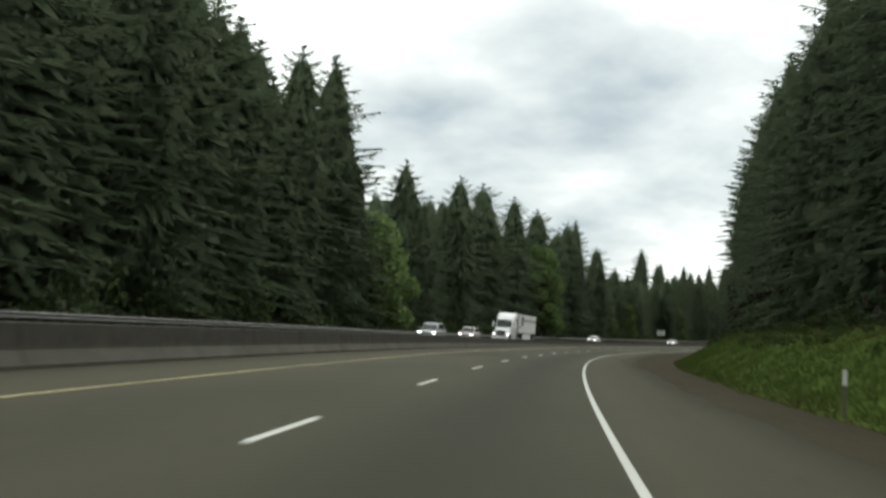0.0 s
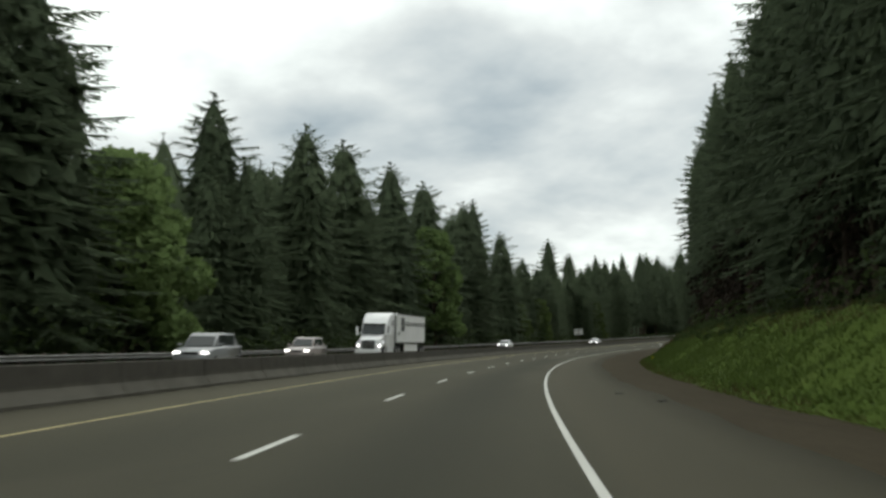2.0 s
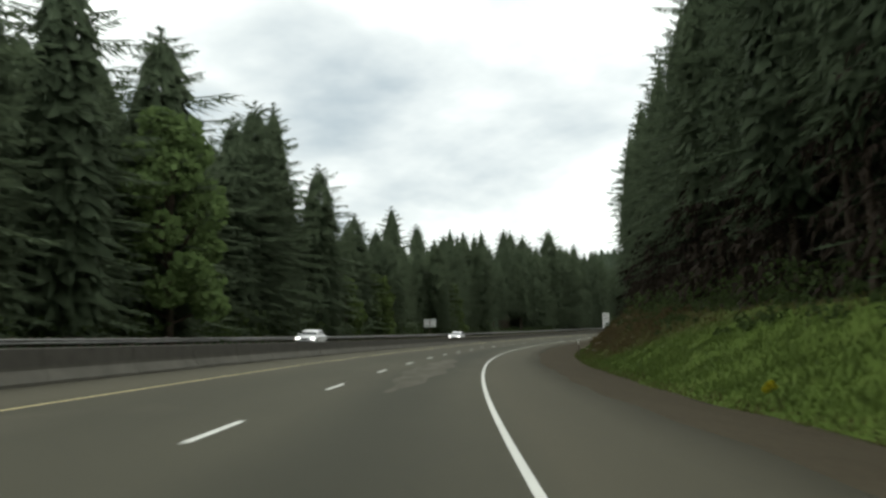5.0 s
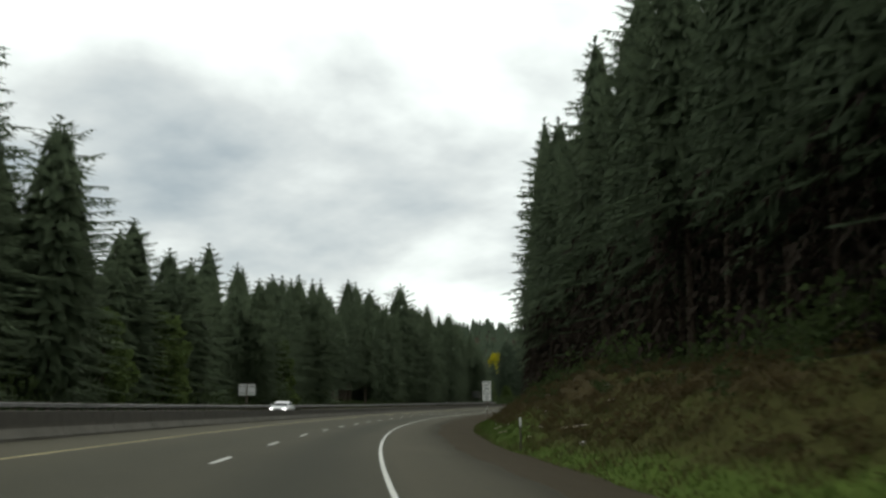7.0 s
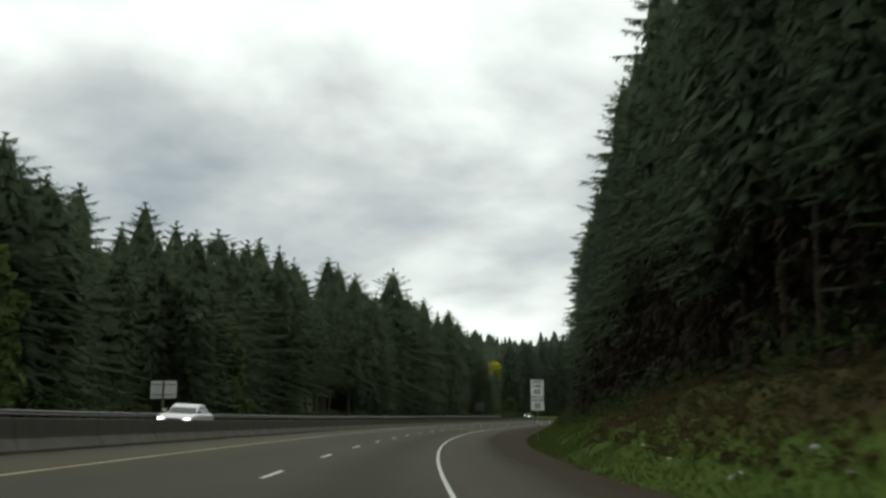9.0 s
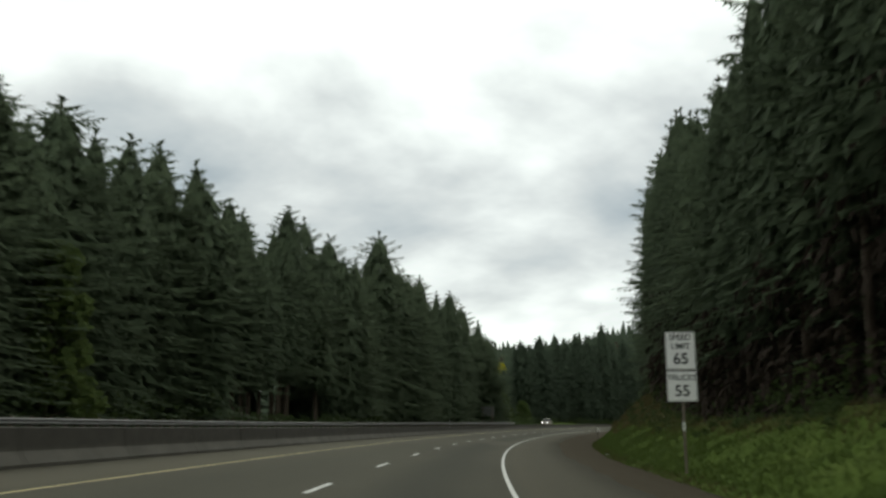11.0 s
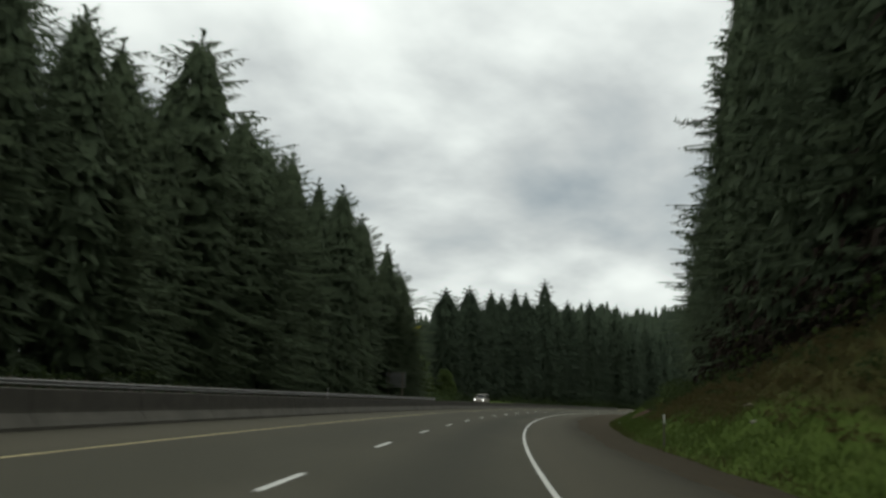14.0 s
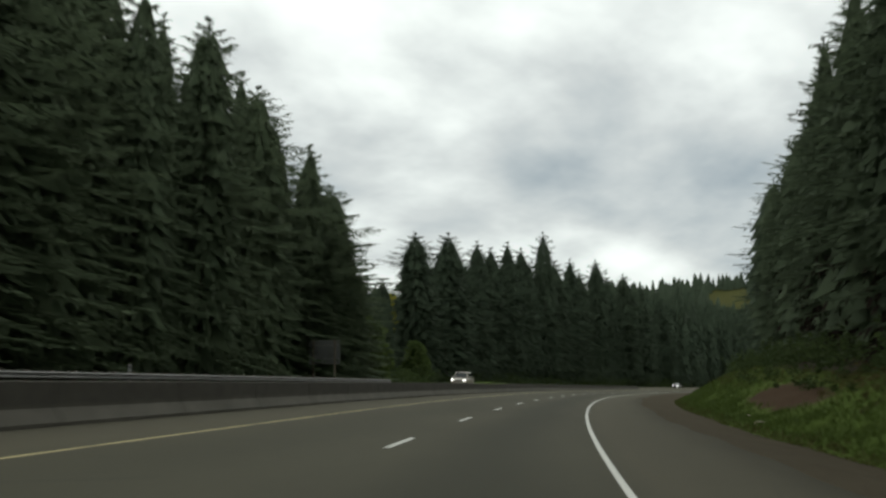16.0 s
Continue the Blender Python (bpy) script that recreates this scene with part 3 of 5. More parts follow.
# ---- trees ----
def fir_shape(seed, height, whorls, per, stations, base=0.12, reach=4.3, hang=True, forks=1, shag=0.0):
    """Crown triangles of a fir: a dense heart, and whorls of drooping branches with combs of narrow twigs."""
    r = np.random.RandomState(seed)
    T = []
    lop, slim = r.uniform(0, 6.28), r.uniform(4.6, 7.8)
    up_ = np.array([0, 0, 1.0])
    coarse = 1.0 if hang else 1.7

    def spread(k):
        return reach * (1 - math.exp(-(1 - k) * (1 - base) * height / slim)) * 1.12 * (0.7 + 0.3 * min(1, k / 0.12))

    # dense heart of the crown: ragged skirts of twigs, one over the other
    tiers_, n = (38, 12) if hang else (20, 8)
    for i in range(tiers_):
        k0, k1 = i / tiers_ * 0.95, min(0.965, (i + 2.2) / tiers_ * 0.95)
        q0, q1 = spread(k0) * 0.42, spread(k1) * 0.30
        z0_, z1_ = (base + (1 - base) * k0) * height - 0.3, (base + (1 - base) * k1) * height
        ph0 = r.uniform(0, 6.28)
        for b in range(n):
            pa, pb = ph0 + 6.283 * b / n, ph0 + 6.283 * (b + 1) / n
            pm = (pa + pb) / 2 + r.uniform(-0.12, 0.12)
            q2, lo = q0 * r.uniform(0.7, 1.0), q0 * r.uniform(0.8, 1.45)
            A = np.array([math.cos(pa) * q2, math.sin(pa) * q2, z0_ + r.uniform(0.1, 0.5)])
            B = np.array([math.cos(pb) * q2, math.sin(pb) * q2, z0_ + r.uniform(0.1, 0.5)])
            C = np.array([math.cos(pm) * lo, math.sin(pm) * lo, z0_ - r.uniform(0.1, 0.5)])
            D = np.array([math.cos(pm) * q1, math.sin(pm) * q1, z1_])
            T += [(A, C, D), (C, B, D)]
    # hanging twigs between the branches
    for _ in range(460 if hang else 60):
        k = r.uniform(0, 1) ** 1.15 * 0.97
        ph = r.uniform(0, 6.283)
        d = np.array([math.cos(ph), math.sin(ph), 0.0])
        side = np.array([-d[1], d[0], 0.0])
        c = d * spread(k) * r.uniform(0.35, 0.8) + up_ * ((base + (1 - base) * k) * height + r.uniform(-0.3, 0.6))
        w_, l_ = r.uniform(0.04, 0.10) * coarse, r.uniform(0.45, 1.0) * (0.6 + 0.4 * (1 - k)) * coarse
        T.append((c - side * w_, c + side * w_, c + d * l_ * r.uniform(0.0, 0.7) + side * r.uniform(-0.4, 0.4) - up_ * l_ * r.uniform(0.4, 1.0)))
    zs = base + (1 - base) * (np.linspace(0, 1, whorls) ** 0.92)
    for u in zs:
        k = (u - base) / (1 - base)
        full = (spread(k) + 0.25) * r.uniform(0.86, 1.12)
        n = max(5, int(per * (0.68 + 0.32 * (1 - k)) + r.uniform(-1, 1)))
        ph0 = r.uniform(0, 6.28)
        for b in range(n):
            ph = ph0 + 6.283 * b / n + r.uniform(-0.35, 0.35)
            L = full * r.uniform(0.72 - 0.3 * shag, 1.08 + 0.2 * shag) * (1 + 0.09 * math.cos(ph - lop))
            if r.rand() < 0.08:
                L *= r.uniform(0.4, 0.7)
            z0 = u * height + r.uniform(-0.2, 0.2)
            rise = math.radians(r.uniform(-7, 7) + 32 * k ** 2.0 - 15 * (1 - k))
            d = np.array([math.cos(ph), math.sin(ph), 0.0])
            side = np.array([-d[1], d[0], 0.0])
            m = max(3, int(round(stations * (0.45 + 0.55 * min(1.0, L / reach)))))
            t = np.linspace(0.30, 0.98, m)
            sag = -0.16 * L * t ** 1.4 + (0.07 + 0.10 * shag) * L * t ** 4
            ax = np.outer(t * L * math.cos(rise), d) + up_ * z0 + np.outer(t * L * math.sin(rise) + sag, up_)
            wid = ((0.34 - 0.14 * shag) * L * (1 - t) ** 0.7 + 0.14 + 0.22 * shag) * r.uniform(0.75, 1.2, m)
            step = 0.68 * L / m
            for j in range(m):
                for sgn in (-1, 1):
                    for fk in range(forks):
                        w_ = wid[j] * r.uniform(0.75, 1.1)
                        out = sgn * side * w_ + d * w_ * r.uniform(0.4, 1.0) - up_ * w_ * r.uniform(0.10, 0.40)
                        half = d * min(0.15 * coarse, step * 0.62, 0.28 * w_ * coarse) * r.uniform(0.7, 1.1)
                        at_ = ax[j] + d * step * (0.5 * fk + r.uniform(-0.15, 0.15))
                        T.append((at_ - half, at_ + half, at_ + out))
                if hang and j % 2 == 0:
                    dn = -up_ * (0.25 + 0.28 * wid[j]) * r.uniform(0.6, 1.4) + side * r.uniform(-0.2, 0.2)
                    T.append((ax[j] - d * 0.13, ax[j] + d * 0.13, ax[j] + dn))
            T.append((ax[0] - side * 0.16 - d * 0.2 * L, ax[0] + side * 0.16 - d * 0.2 * L, ax[-1]))
            T.append((ax[0] - up_ * 0.12 - d * 0.2 * L, ax[-1] + up_ * 0.06, ax[-1] - up_ * 0.06))
            T.append((ax[-1] - side * 0.06, ax[-1] + side * 0.06, ax[-1] + d * 0.45))
    top = np.array([0, 0, height])
    for a in range(5):
        q = np.array([math.cos(a * 1.256), math.sin(a * 1.256), 0]) * 0.14
        T.append((top - [0, 0, 1.5] + q, top - [0, 0, 1.5] - q, top + [0, 0, 0.3]))
    V = np.array(T).reshape(-1, 3)
    return V, np.arange(len(V)).reshape(-1, 3)


def trunk_shape(seed, height, r0, sides=8, stubs=14, base=0.15):
    """A tapered, slightly bent trunk with dead lower stubs."""
    r = np.random.RandomState(seed)
    lev = np.array([0, 0.012, 0.04, 0.15, 0.35, 0.6, 0.85, 0.99])
    rad = r0 * np.array([1.5, 1.2, 1.0, 0.88, 0.68, 0.42, 0.17, 0.03])
    bend_ = np.cumsum(r.uniform(-0.07, 0.07, (len(lev), 2)), 0)
    an = np.arange(sides) * 6.283 / sides
    V = np.concatenate([np.stack([x + q * np.cos(an), y + q * np.sin(an), np.full(sides, h * height)], -1) for h, q, (x, y) in zip(lev, rad, bend_)])
    V[:sides, 2] -= 0.8
    F = []
    for a in range(len(lev) - 1):
        for i in range(sides):
            p0, p1 = a * sides + i, a * sides + (i + 1) % sides
            F += [(p0, p1, p1 + sides), (p0, p1 + sides, p0 + sides)]
    V, F = list(V), F
    for _ in range(stubs):
        z, ph, L = r.uniform(0.06, max(0.1, base + 0.12)) * height, r.uniform(0, 6.28), r.uniform(0.5, 1.9)
        d = np.array([math.cos(ph), math.sin(ph), -0.15])
        n = len(V)
        c = np.array([0, 0, z])
        V += [c + [0, 0, 0.035], c - [0, 0, 0.035], c + np.array([-d[1], d[0], 0]) * 0.035, c + d * L]
        F += [(n, n + 1, n + 3), (n + 1, n + 2, n + 3), (n + 2, n, n + 3)]
    return np.array(V), np.array(F)


def dead_shape(seed, height, low, high, count, reach):
    """Dead, drooping lower branches with bare twigs."""
    r = np.random.RandomState(seed)
    T = []
    for _ in range(count):
        z, ph, L = r.uniform(low, high) * height, r.uniform(0, 6.28), reach * r.uniform(0.55, 1.0)
        d = np.array([math.cos(ph), math.sin(ph), 0.0])
        side, up_ = np.array([-d[1], d[0], 0.0]), np.array([0, 0, 1.0])
        ax = [d * L * q + up_ * (z - 0.30 * L * q ** 1.5) for q in (0.05, 0.4, 0.75, 1.0)]
        for p0, p1 in zip(ax[:-1], ax[1:]):
            T += [(p0 - side * 0.05, p0 + side * 0.05, p1), (p0 - up_ * 0.05, p0 + up_ * 0.05, p1)]
        for q in r.uniform(0.3, 0.95, 5):
            c = d * L * q + up_ * (z - 0.30 * L * q ** 1.5)
            w_ = r.uniform(0.5, 1.1)
            T.append((c - d * 0.16, c + d * 0.16, c + side * w_ * r.choice((-0.7, 0.7)) + d * w_ * 0.4 - up_ * w_ * r.uniform(0.4, 1.1)))
    V = np.array(T).reshape(-1, 3)
    return V, np.arange(len(V)).reshape(-1, 3)


NOMINAL = 28.0
FIR_LABEL = "tall dark green fir with drooping layered branches"
fir_kinds, fir_sparse, fir_fine, fir_ragged, fir_dark, fir_edge = [], [], [], [], [], []


def fir_thing(i, seed, base, reach, whorls=39, per=7, stations=7, label=FIR_LABEL, forks=2, leaf=NEEDLES, dead=0, shag=0.0):
    ob = tagged(new("fir_tree"), label, "tree", "firs along the road")
    part("trunk", mesh_np("trunk", *trunk_shape(seed + 50, NOMINAL, 0.30, base=base), BARK), ob)
    part("crown", mesh_np("crown", *fir_shape(seed, NOMINAL, whorls, per, stations, base, reach, True, forks, shag), leaf), ob)
    if dead:
        part("dead_crown", mesh_np("dead_crown", *dead_shape(seed + 7, NOMINAL, 0.04, base + 0.10, dead, reach * 0.8), DEAD_TWIGS), ob, "dead brown lower branches")
    return ob


for i, (base, reach) in enumerate(((0.04, 5.6), (0.06, 5.0), (0.04, 4.7), (0.08, 5.4), (0.05, 6.0))):
    fir_kinds.append(fir_thing(i, 11 + i, base, reach, (28, 26, 30, 27, 24)[i], 8, 6))
for i, (base, reach) in enumerate(((0.05, 5.4), (0.07, 4.8), (0.04, 5.0), (0.06, 5.8))):
    fir_fine.append(fir_thing(i, 51 + i, base, reach, (27, 29, 25, 28)[i], 8, 6))
for i, (base, reach) in enumerate(((0.26, 5.2), (0.32, 4.8), (0.22, 5.4), (0.36, 5.0))):
    fir_edge.append(fir_thing(i, 81 + i, base, reach, (22, 20, 22, 19)[i], 8, 6, "tall dark fir with dead brown lower branches", 2, dead=90))
for i, (base, reach) in enumerate(((0.16, 4.9), (0.22, 4.6), (0.12, 5.2))):
    fir_ragged.append(fir_thing(i, 41 + i, base, reach, (15, 14, 16)[i], 7, 7, "tall ragged fir with clumped boughs and dead lower branches", 3, dead=70, shag=1.0))
# far firs, with shade painted into their needle green
for i, (base, reach) in enumerate(((0.05, 5.4), (0.07, 5.0), (0.04, 5.8))):
    fir_dark.append(fir_thing(i, 61 + i, base, reach, 26, 8, 5, "fir far along the road, shade put into its dark green", 2, FAR_NEEDLES))
for i, (base, reach) in enumerate(((0.30, 4.6), (0.26, 5.0), (0.34, 4.4))):
    fir_sparse.append(fir_thing(i, 31 + i, base, reach, 20, 8, 6, "tall fir with a bare lower trunk and dead stubs", 2))
used = set()


def plant(kinds, s, o, top, rng, wide=1.0):
    """A fir whose tip stands top metres over the road line; the first of each kind is moved, later ones are copied."""
    ob = kinds[rng.randrange(len(kinds))]
    up = float(land(s, o)) - 0.1
    x, y, z = on_road(s, o, up)
    h = (top + float(np.interp(s, S_AXIS, AX_Z)) - z) / NOMINAL
    w = h ** 0.5 * wide * rng.uniform(0.80, 1.15)
    m = pose(x, y, z, rng.uniform(-1.2, 1.2), rng.uniform(-1.2, 1.2), rng.uniform(0, 360)) @ Matrix.Diagonal((w, w, h, 1))
    if ob.name not in used:
        used.add(ob.name)
        ob.matrix_basis = m
        return ob
    return copy_thing(ob, m @ Matrix.Diagonal((1 / ob.scale.x, 1 / ob.scale.y, 1 / ob.scale.z, 1)))


rng = random.Random(4)
# firs at the left edge that stand out against the sky: s, o, height of the tip
LEFT_A = [
    (30, -25, 29), (38, -27, 30), (46, -24.5, 27), (55, -26, 30), (64, -25, 29), (72, -27, 30), (80, -25, 28), (88, -26, 27.5),
    (97, -25, 26), (103, -26, 26), (111, -25, 28), (119.5, -24.5, 29.6), (158, -28.4, 25.8), (174, -25, 26.3), (188, -25, 27.4),
    (205, -23.5, 27.6), (222, -23.8, 27.4), (243, -25, 24.8), (250, -25, 28.2), (256, -24, 29.4), (270, -23, 24.4)]
LEFT_B = [
    (295, -25, 21), (305, -25, 19.5), (316, -27, 18.6), (311, -26, 18.8), (323, -27.5, 19.8), (329, -30, 22.0), (335, -28, 19.6), (341, -27, 20.0), (349, -25.5, 21.6), (357, -26, 23.4), (362, -25.5, 22.4), (368, -26, 24.0),
    (375, -27, 25.6), (382, -26, 25.6), (390, -26, 24), (399, -27, 24), (409, -27, 24.6), (422, -30, 30.7), (433, -31, 31.4), (444, -31, 31), (456, -27, 33.4),
    (467, -26, 29), (475, -26, 28.5), (483, -27, 28.5), (490, -29, 31), (499, -25, 28.8), (509, -28, 28.5), (516, -29, 30.5), (512, -26.5, 27.6), (518, -26.8, 26.4), (524, -25.5, 25.2), (530, -25, 22.2), (538, -27, 19)]
LEFT_C = [
    (374, -38, 28), (393, -52, 35.4), (394, -44, 29.8), (404, -40, 29.5), (427, -38, 31.5), (562, -32, 15.5), (573, -33, 17), (584, -31, 25.8),
    (600, -31, 28), (610, -32, 26), (620, -31, 29.6), (632, -32, 30), (642, -31, 32.6), (655, -32, 33), (670, -31, 38.8), (682, -32, 33), (694, -31, 35.3),
    (706, -32, 33), (718, -31, 38), (732, -32, 34), (746, -31, 36.8), (765, -31, 34), (785, -31, 33), (624, -54, 16.5), (636, -60, 18), (612, -48, 14.5), (596, -41, 14)]
for row in (LEFT_A, LEFT_B, LEFT_C):
    for s, o, top in row:
        plant(fir_sparse if 380 < s < 425 else fir_dark if s > 560 else fir_kinds, s, o, top, rng, 1.12 if s == 119.5 else 1.3 if s in (538, 158) or s > 580 else 0.9 if 490 < s < 525 else 1.08)
# the skyline that the firs between them must stay under
SKY_S = (0, 90, 100, 106, 115, 122, 126, 129, 142, 148, 153, 160, 168, 190, 208, 216, 225, 236, 244, 254, 262, 273, 286, 318, 345, 352, 371, 377, 386, 396, 402, 408, 436, 445, 452, 462, 500, 512, 521, 531, 537, 546, 560, 575, 600, 640, 670, 750, 900)
SKY_Z = (27, 27, 24, 25, 27, 27, 20, 14, 14.5, 19, 21, 18.5, 22, 25, 26, 24, 26, 23, 24, 27, 27, 24, 19.5, 18.5, 18.5, 20.5, 21.5, 23.5, 24, 22, 22, 25.5, 25.5, 28.5, 29.5, 28, 28, 26.5, 24.5, 20.5, 15.5, 14, 15, 18, 25, 29, 31, 32, 33)


def skyline(s):
    return float(np.interp(s, SKY_S, SKY_Z))


s = 8.0
while s < 545:
    open_low = 380 < s < 425
    plant(fir_sparse if open_low else fir_kinds, s, rng.uniform(-27.5, -24.0) - (6.0 if 322 < s < 343 or 505 < s < 524 else 0.0), skyline(s) * rng.uniform(0.84, 0.99), rng, 0.9 if 485 < s < 525 else 1.08)
    s += rng.uniform(4.6, 7.4)
# right side: a tall dark wall of firs over the bank
SET_S, SET_O = (0, 100, 160, 230, 330, 400, 440, 470, 500, 560), (18.8, 18.8, 18.6, 18.9, 18.2, 18.6, 18.8, 20.8, 22.6, 24)


TOP_S = (0, 150, 200, 240, 272, 288, 297, 312, 335, 346, 356, 366, 373, 382, 410, 440, 480, 520, 560)
TOP_Z = (25, 25, 26, 27, 28, 28, 31.5, 32, 31, 25.5, 24.5, 25.5, 27, 30.5, 31.5, 33, 32.5, 28, 27)


def right_top(s):
    return float(np.interp(s, TOP_S, TOP_Z))


s = 4.0
while s < 560:
    plant(fir_ragged if 410 < s < 500 else fir_edge if s > 150 or rng.random() < 0.4 else fir_fine, s, float(np.interp(s, SET_S, SET_O)) + rng.uniform(-0.3, 1.2), right_top(s) * rng.uniform(0.88, 1.04), rng, 0.82)
    s += rng.uniform(3.6, 5.2)


# one fir on the bank holds a long lone limb out over the verge
limb_tree = plant(fir_sparse[:1], 447.4, 18.4, 31.0, rng, 0.9)
tip, root_ = on_road(447.4, 14.1), on_road(447.4, 18.4)
tip[2], root_[2] = AX_Z[ZERO + 447] + 22.1, AX_Z[ZERO + 447] + 21.6
bm = tube(bmesh.new(), root_, tip, 0.06, 0.02, 6)
rl = np.random.RandomState(3)
for _ in range(70):
    u = rl.uniform(0.55, 1.0)
    c = root_ + (tip - root_) * u
    d = rl.normal(0, 1, 3) * np.array([0.45, 0.45, 0.25])
    vs = [bm.verts.new(c), bm.verts.new(c + (tip - root_) * 0.03), bm.verts.new(c + d + (tip - root_) * 0.06)]
    bm.faces.new(vs)
limb_me = mesh_bm("limb", bm, NEEDLES)
limb_me.transform(limb_tree.matrix_basis.inverted())
part("limb", limb_me, limb_tree, "long lone limb with a tuft of needles")


def forest(name, places, label, leaf=NEEDLES, whorls=15, per=6, base=0.06):
    """Firs behind the first row, joined: many, and never seen one by one."""
    r = np.random.RandomState(len(name))
    shapes = [(fir_shape(70 + i, NOMINAL, whorls, per, 3, base, 6.4, False), trunk_shape(90 + i, NOMINAL, 0.28, 5, 4)) for i in range(4)]
    VC, FC, VT, FT, nc, nt = [], [], [], [], 0, 0
    for s, o, top in places:
        (cv, cf), (tv, tf) = shapes[r.randint(4)]
        x, y, z = on_road(s, o, float(land(s, o)))
        h = (top + float(np.interp(s, S_AXIS, AX_Z)) - z) / NOMINAL
        a, w = r.uniform(0, 6.28), h ** 0.5 * r.uniform(0.9, 1.2)
        R = np.array([[w * math.cos(a), -w * math.sin(a), 0], [w * math.sin(a), w * math.cos(a), 0], [0, 0, h]])
        VC.append(cv @ R.T + (x, y, z)); FC.append(cf + nc); nc += len(cv)
        VT.append(tv @ R.T + (x, y, z)); FT.append(tf + nt); nt += len(tv)
    ob = tagged(new(name), label, "forest", kind="stuff")
    part("crown", mesh_np("crown", np.concatenate(VC), np.concatenate(FC), leaf), ob)
    part("trunk", mesh_np("trunk", np.concatenate(VT), np.concatenate(FT), BARK), ob)
    return ob


back = []
for o in (-31, -37, -44, -53):
    s = -10 + rng.uniform(0, 5)
    while s < 800:
        thin = 380 < s < 445
        beyond = 412 < s < 535 and o < -40
        if not beyond and (not thin or (-40 < o < -34 and rng.random() < 0.8)) and not (s > 545 and o > -34) and not (575 < s < 640):
            back.append((s, o + rng.uniform(-2.2, 2.2), skyline(s) * rng.uniform(0.86, 1.02) + (-o - 31) * 0.12))
        s += rng.uniform(4.6, 7.6) * (1.0 if o > -40 else 1.4)
s = 20.0
while s < 545:
    if not 380 < s < 425:
        back.append((s, rng.uniform(-33, -29.5), skyline(s) * rng.uniform(0.88, 0.99)))
    s += rng.uniform(3.8, 5.6)
s = 790.0
while s < 1010:
    back.append((s, rng.uniform(-46, -31), rng.uniform(33, 40)))
    s += rng.uniform(2.4, 4.4)
s = 600.0
while s < 880:
    back.append((s, rng.uniform(-38, -33), skyline(s) * rng.uniform(0.84, 0.97)))
    s += rng.uniform(3.2, 5.2)
open_wood = [b for b in back if 386 < b[0] < 470]
back = [b for b in back if not 386 < b[0] < 470]
forest("fir_forest", open_wood, "open fir wood with bare trunks and sky between them", base=0.36)
forest("fir_forest", [b for b in back if b[0] <= 560], "dense dark fir forest behind the roadside trees")
# same firs past s = 560, their shade painted in by the darker needles
forest("hemlock_forest", [b for b in back if b[0] > 560], "fir forest far along the road, shade put into its dark green", FAR_NEEDLES)
back = []
for o in (24, 31):
    s = 0.0
    while s < 640:
        back.append((s, o + rng.uniform(-2, 2), right_top(s) * rng.uniform(0.84, 0.99)))
        s += rng.uniform(5, 8)
s = 190
while s < 330:
    back.append((s, 27.5 + rng.uniform(-2, 2), right_top(s) * rng.uniform(0.9, 1.04)))
    s += rng.uniform(4, 6)
s = 560
while s < 900:
    back.append((s, 23 + rng.uniform(0, 10), rng.uniform(22, 29)))
    s += rng.uniform(4, 7)
forest("fir_forest", [b for b in back if b[0] <= 560], "dense dark fir forest above the road bank")
# far bend: firs again in the needle copy with shade painted in
forest("hemlock_forest", [b for b in back if b[0] > 560], "fir forest above the far bend, shade put into its dark green", FAR_NEEDLES)


# ---- broad-leaved trees, shrubs and grass ----
def leaf_cloud(r, centres, radii, count, size):
    """Small folded leaf sprays scattered over lobes."""
    centres, radii = np.asarray(centres, float), np.asarray(radii, float)
    k = r.randint(len(centres), size=count)
    d = r.normal(size=(count, 3))
    d /= np.linalg.norm(d, axis=1)[:, None]
    c = centres[k] + d * (radii[k] * r.uniform(0.55, 1.05, count) ** 0.7)[:, None] * np.array([1, 1, 0.85])
    a, b = r.normal(size=(count, 3)), r.normal(size=(count, 3))
    a /= np.linalg.norm(a, axis=1)[:, None]
    b /= np.linalg.norm(b, axis=1)[:, None]
    sz = size * r.uniform(0.6, 1.4, count)[:, None]
    V = np.stack([c - a * sz, c + b * sz * 0.7, c + a * sz, c - b * sz * 0.7 + d * sz * 0.3], 1).reshape(-1, 3)
    i = np.arange(count) * 4
    F = np.concatenate([np.stack([i, i + 1, i + 2], 1), np.stack([i, i + 2, i + 3], 1)])
    return V, F


def broadleaf(name, seed, height, spread, leaves, mat, label, category="tree", size=0.32, base=0.15):
    """A tree or shrub with a forked trunk and a ragged crown of leaf sprays."""
    r = np.random.RandomState(seed)
    ob = tagged(new(name), label, category)
    bm = bmesh.new()
    tube(bm, (0, 0, -0.5), (0.1, 0, height * 0.45), height * 0.016, height * 0.010, 8)
    lobes, rad = [], []
    n = 26
    for i in range(n):
        ph, u = i * 2.4 + r.uniform(-0.4, 0.4), base + (0.93 - base) * (i + 0.5) / n
        out = spread * math.sin(math.pi * min(1, 0.18 + u * 0.82)) * r.uniform(0.45, 0.85)
        c = (math.cos(ph) * out, math.sin(ph) * out, u * height)
        lobes.append(c)
        rad.append(spread * r.uniform(0.22, 0.40))
        tube(bm, (0.05, 0, height * min(0.44, u * 0.6)), c, height * 0.006, height * 0.002, 5)
    part("trunk", mesh_bm("trunk", bm, BARK), ob)
    part("crown", mesh_np("crown", *leaf_cloud(r, lobes, rad, leaves, size), mat), ob)
    return ob


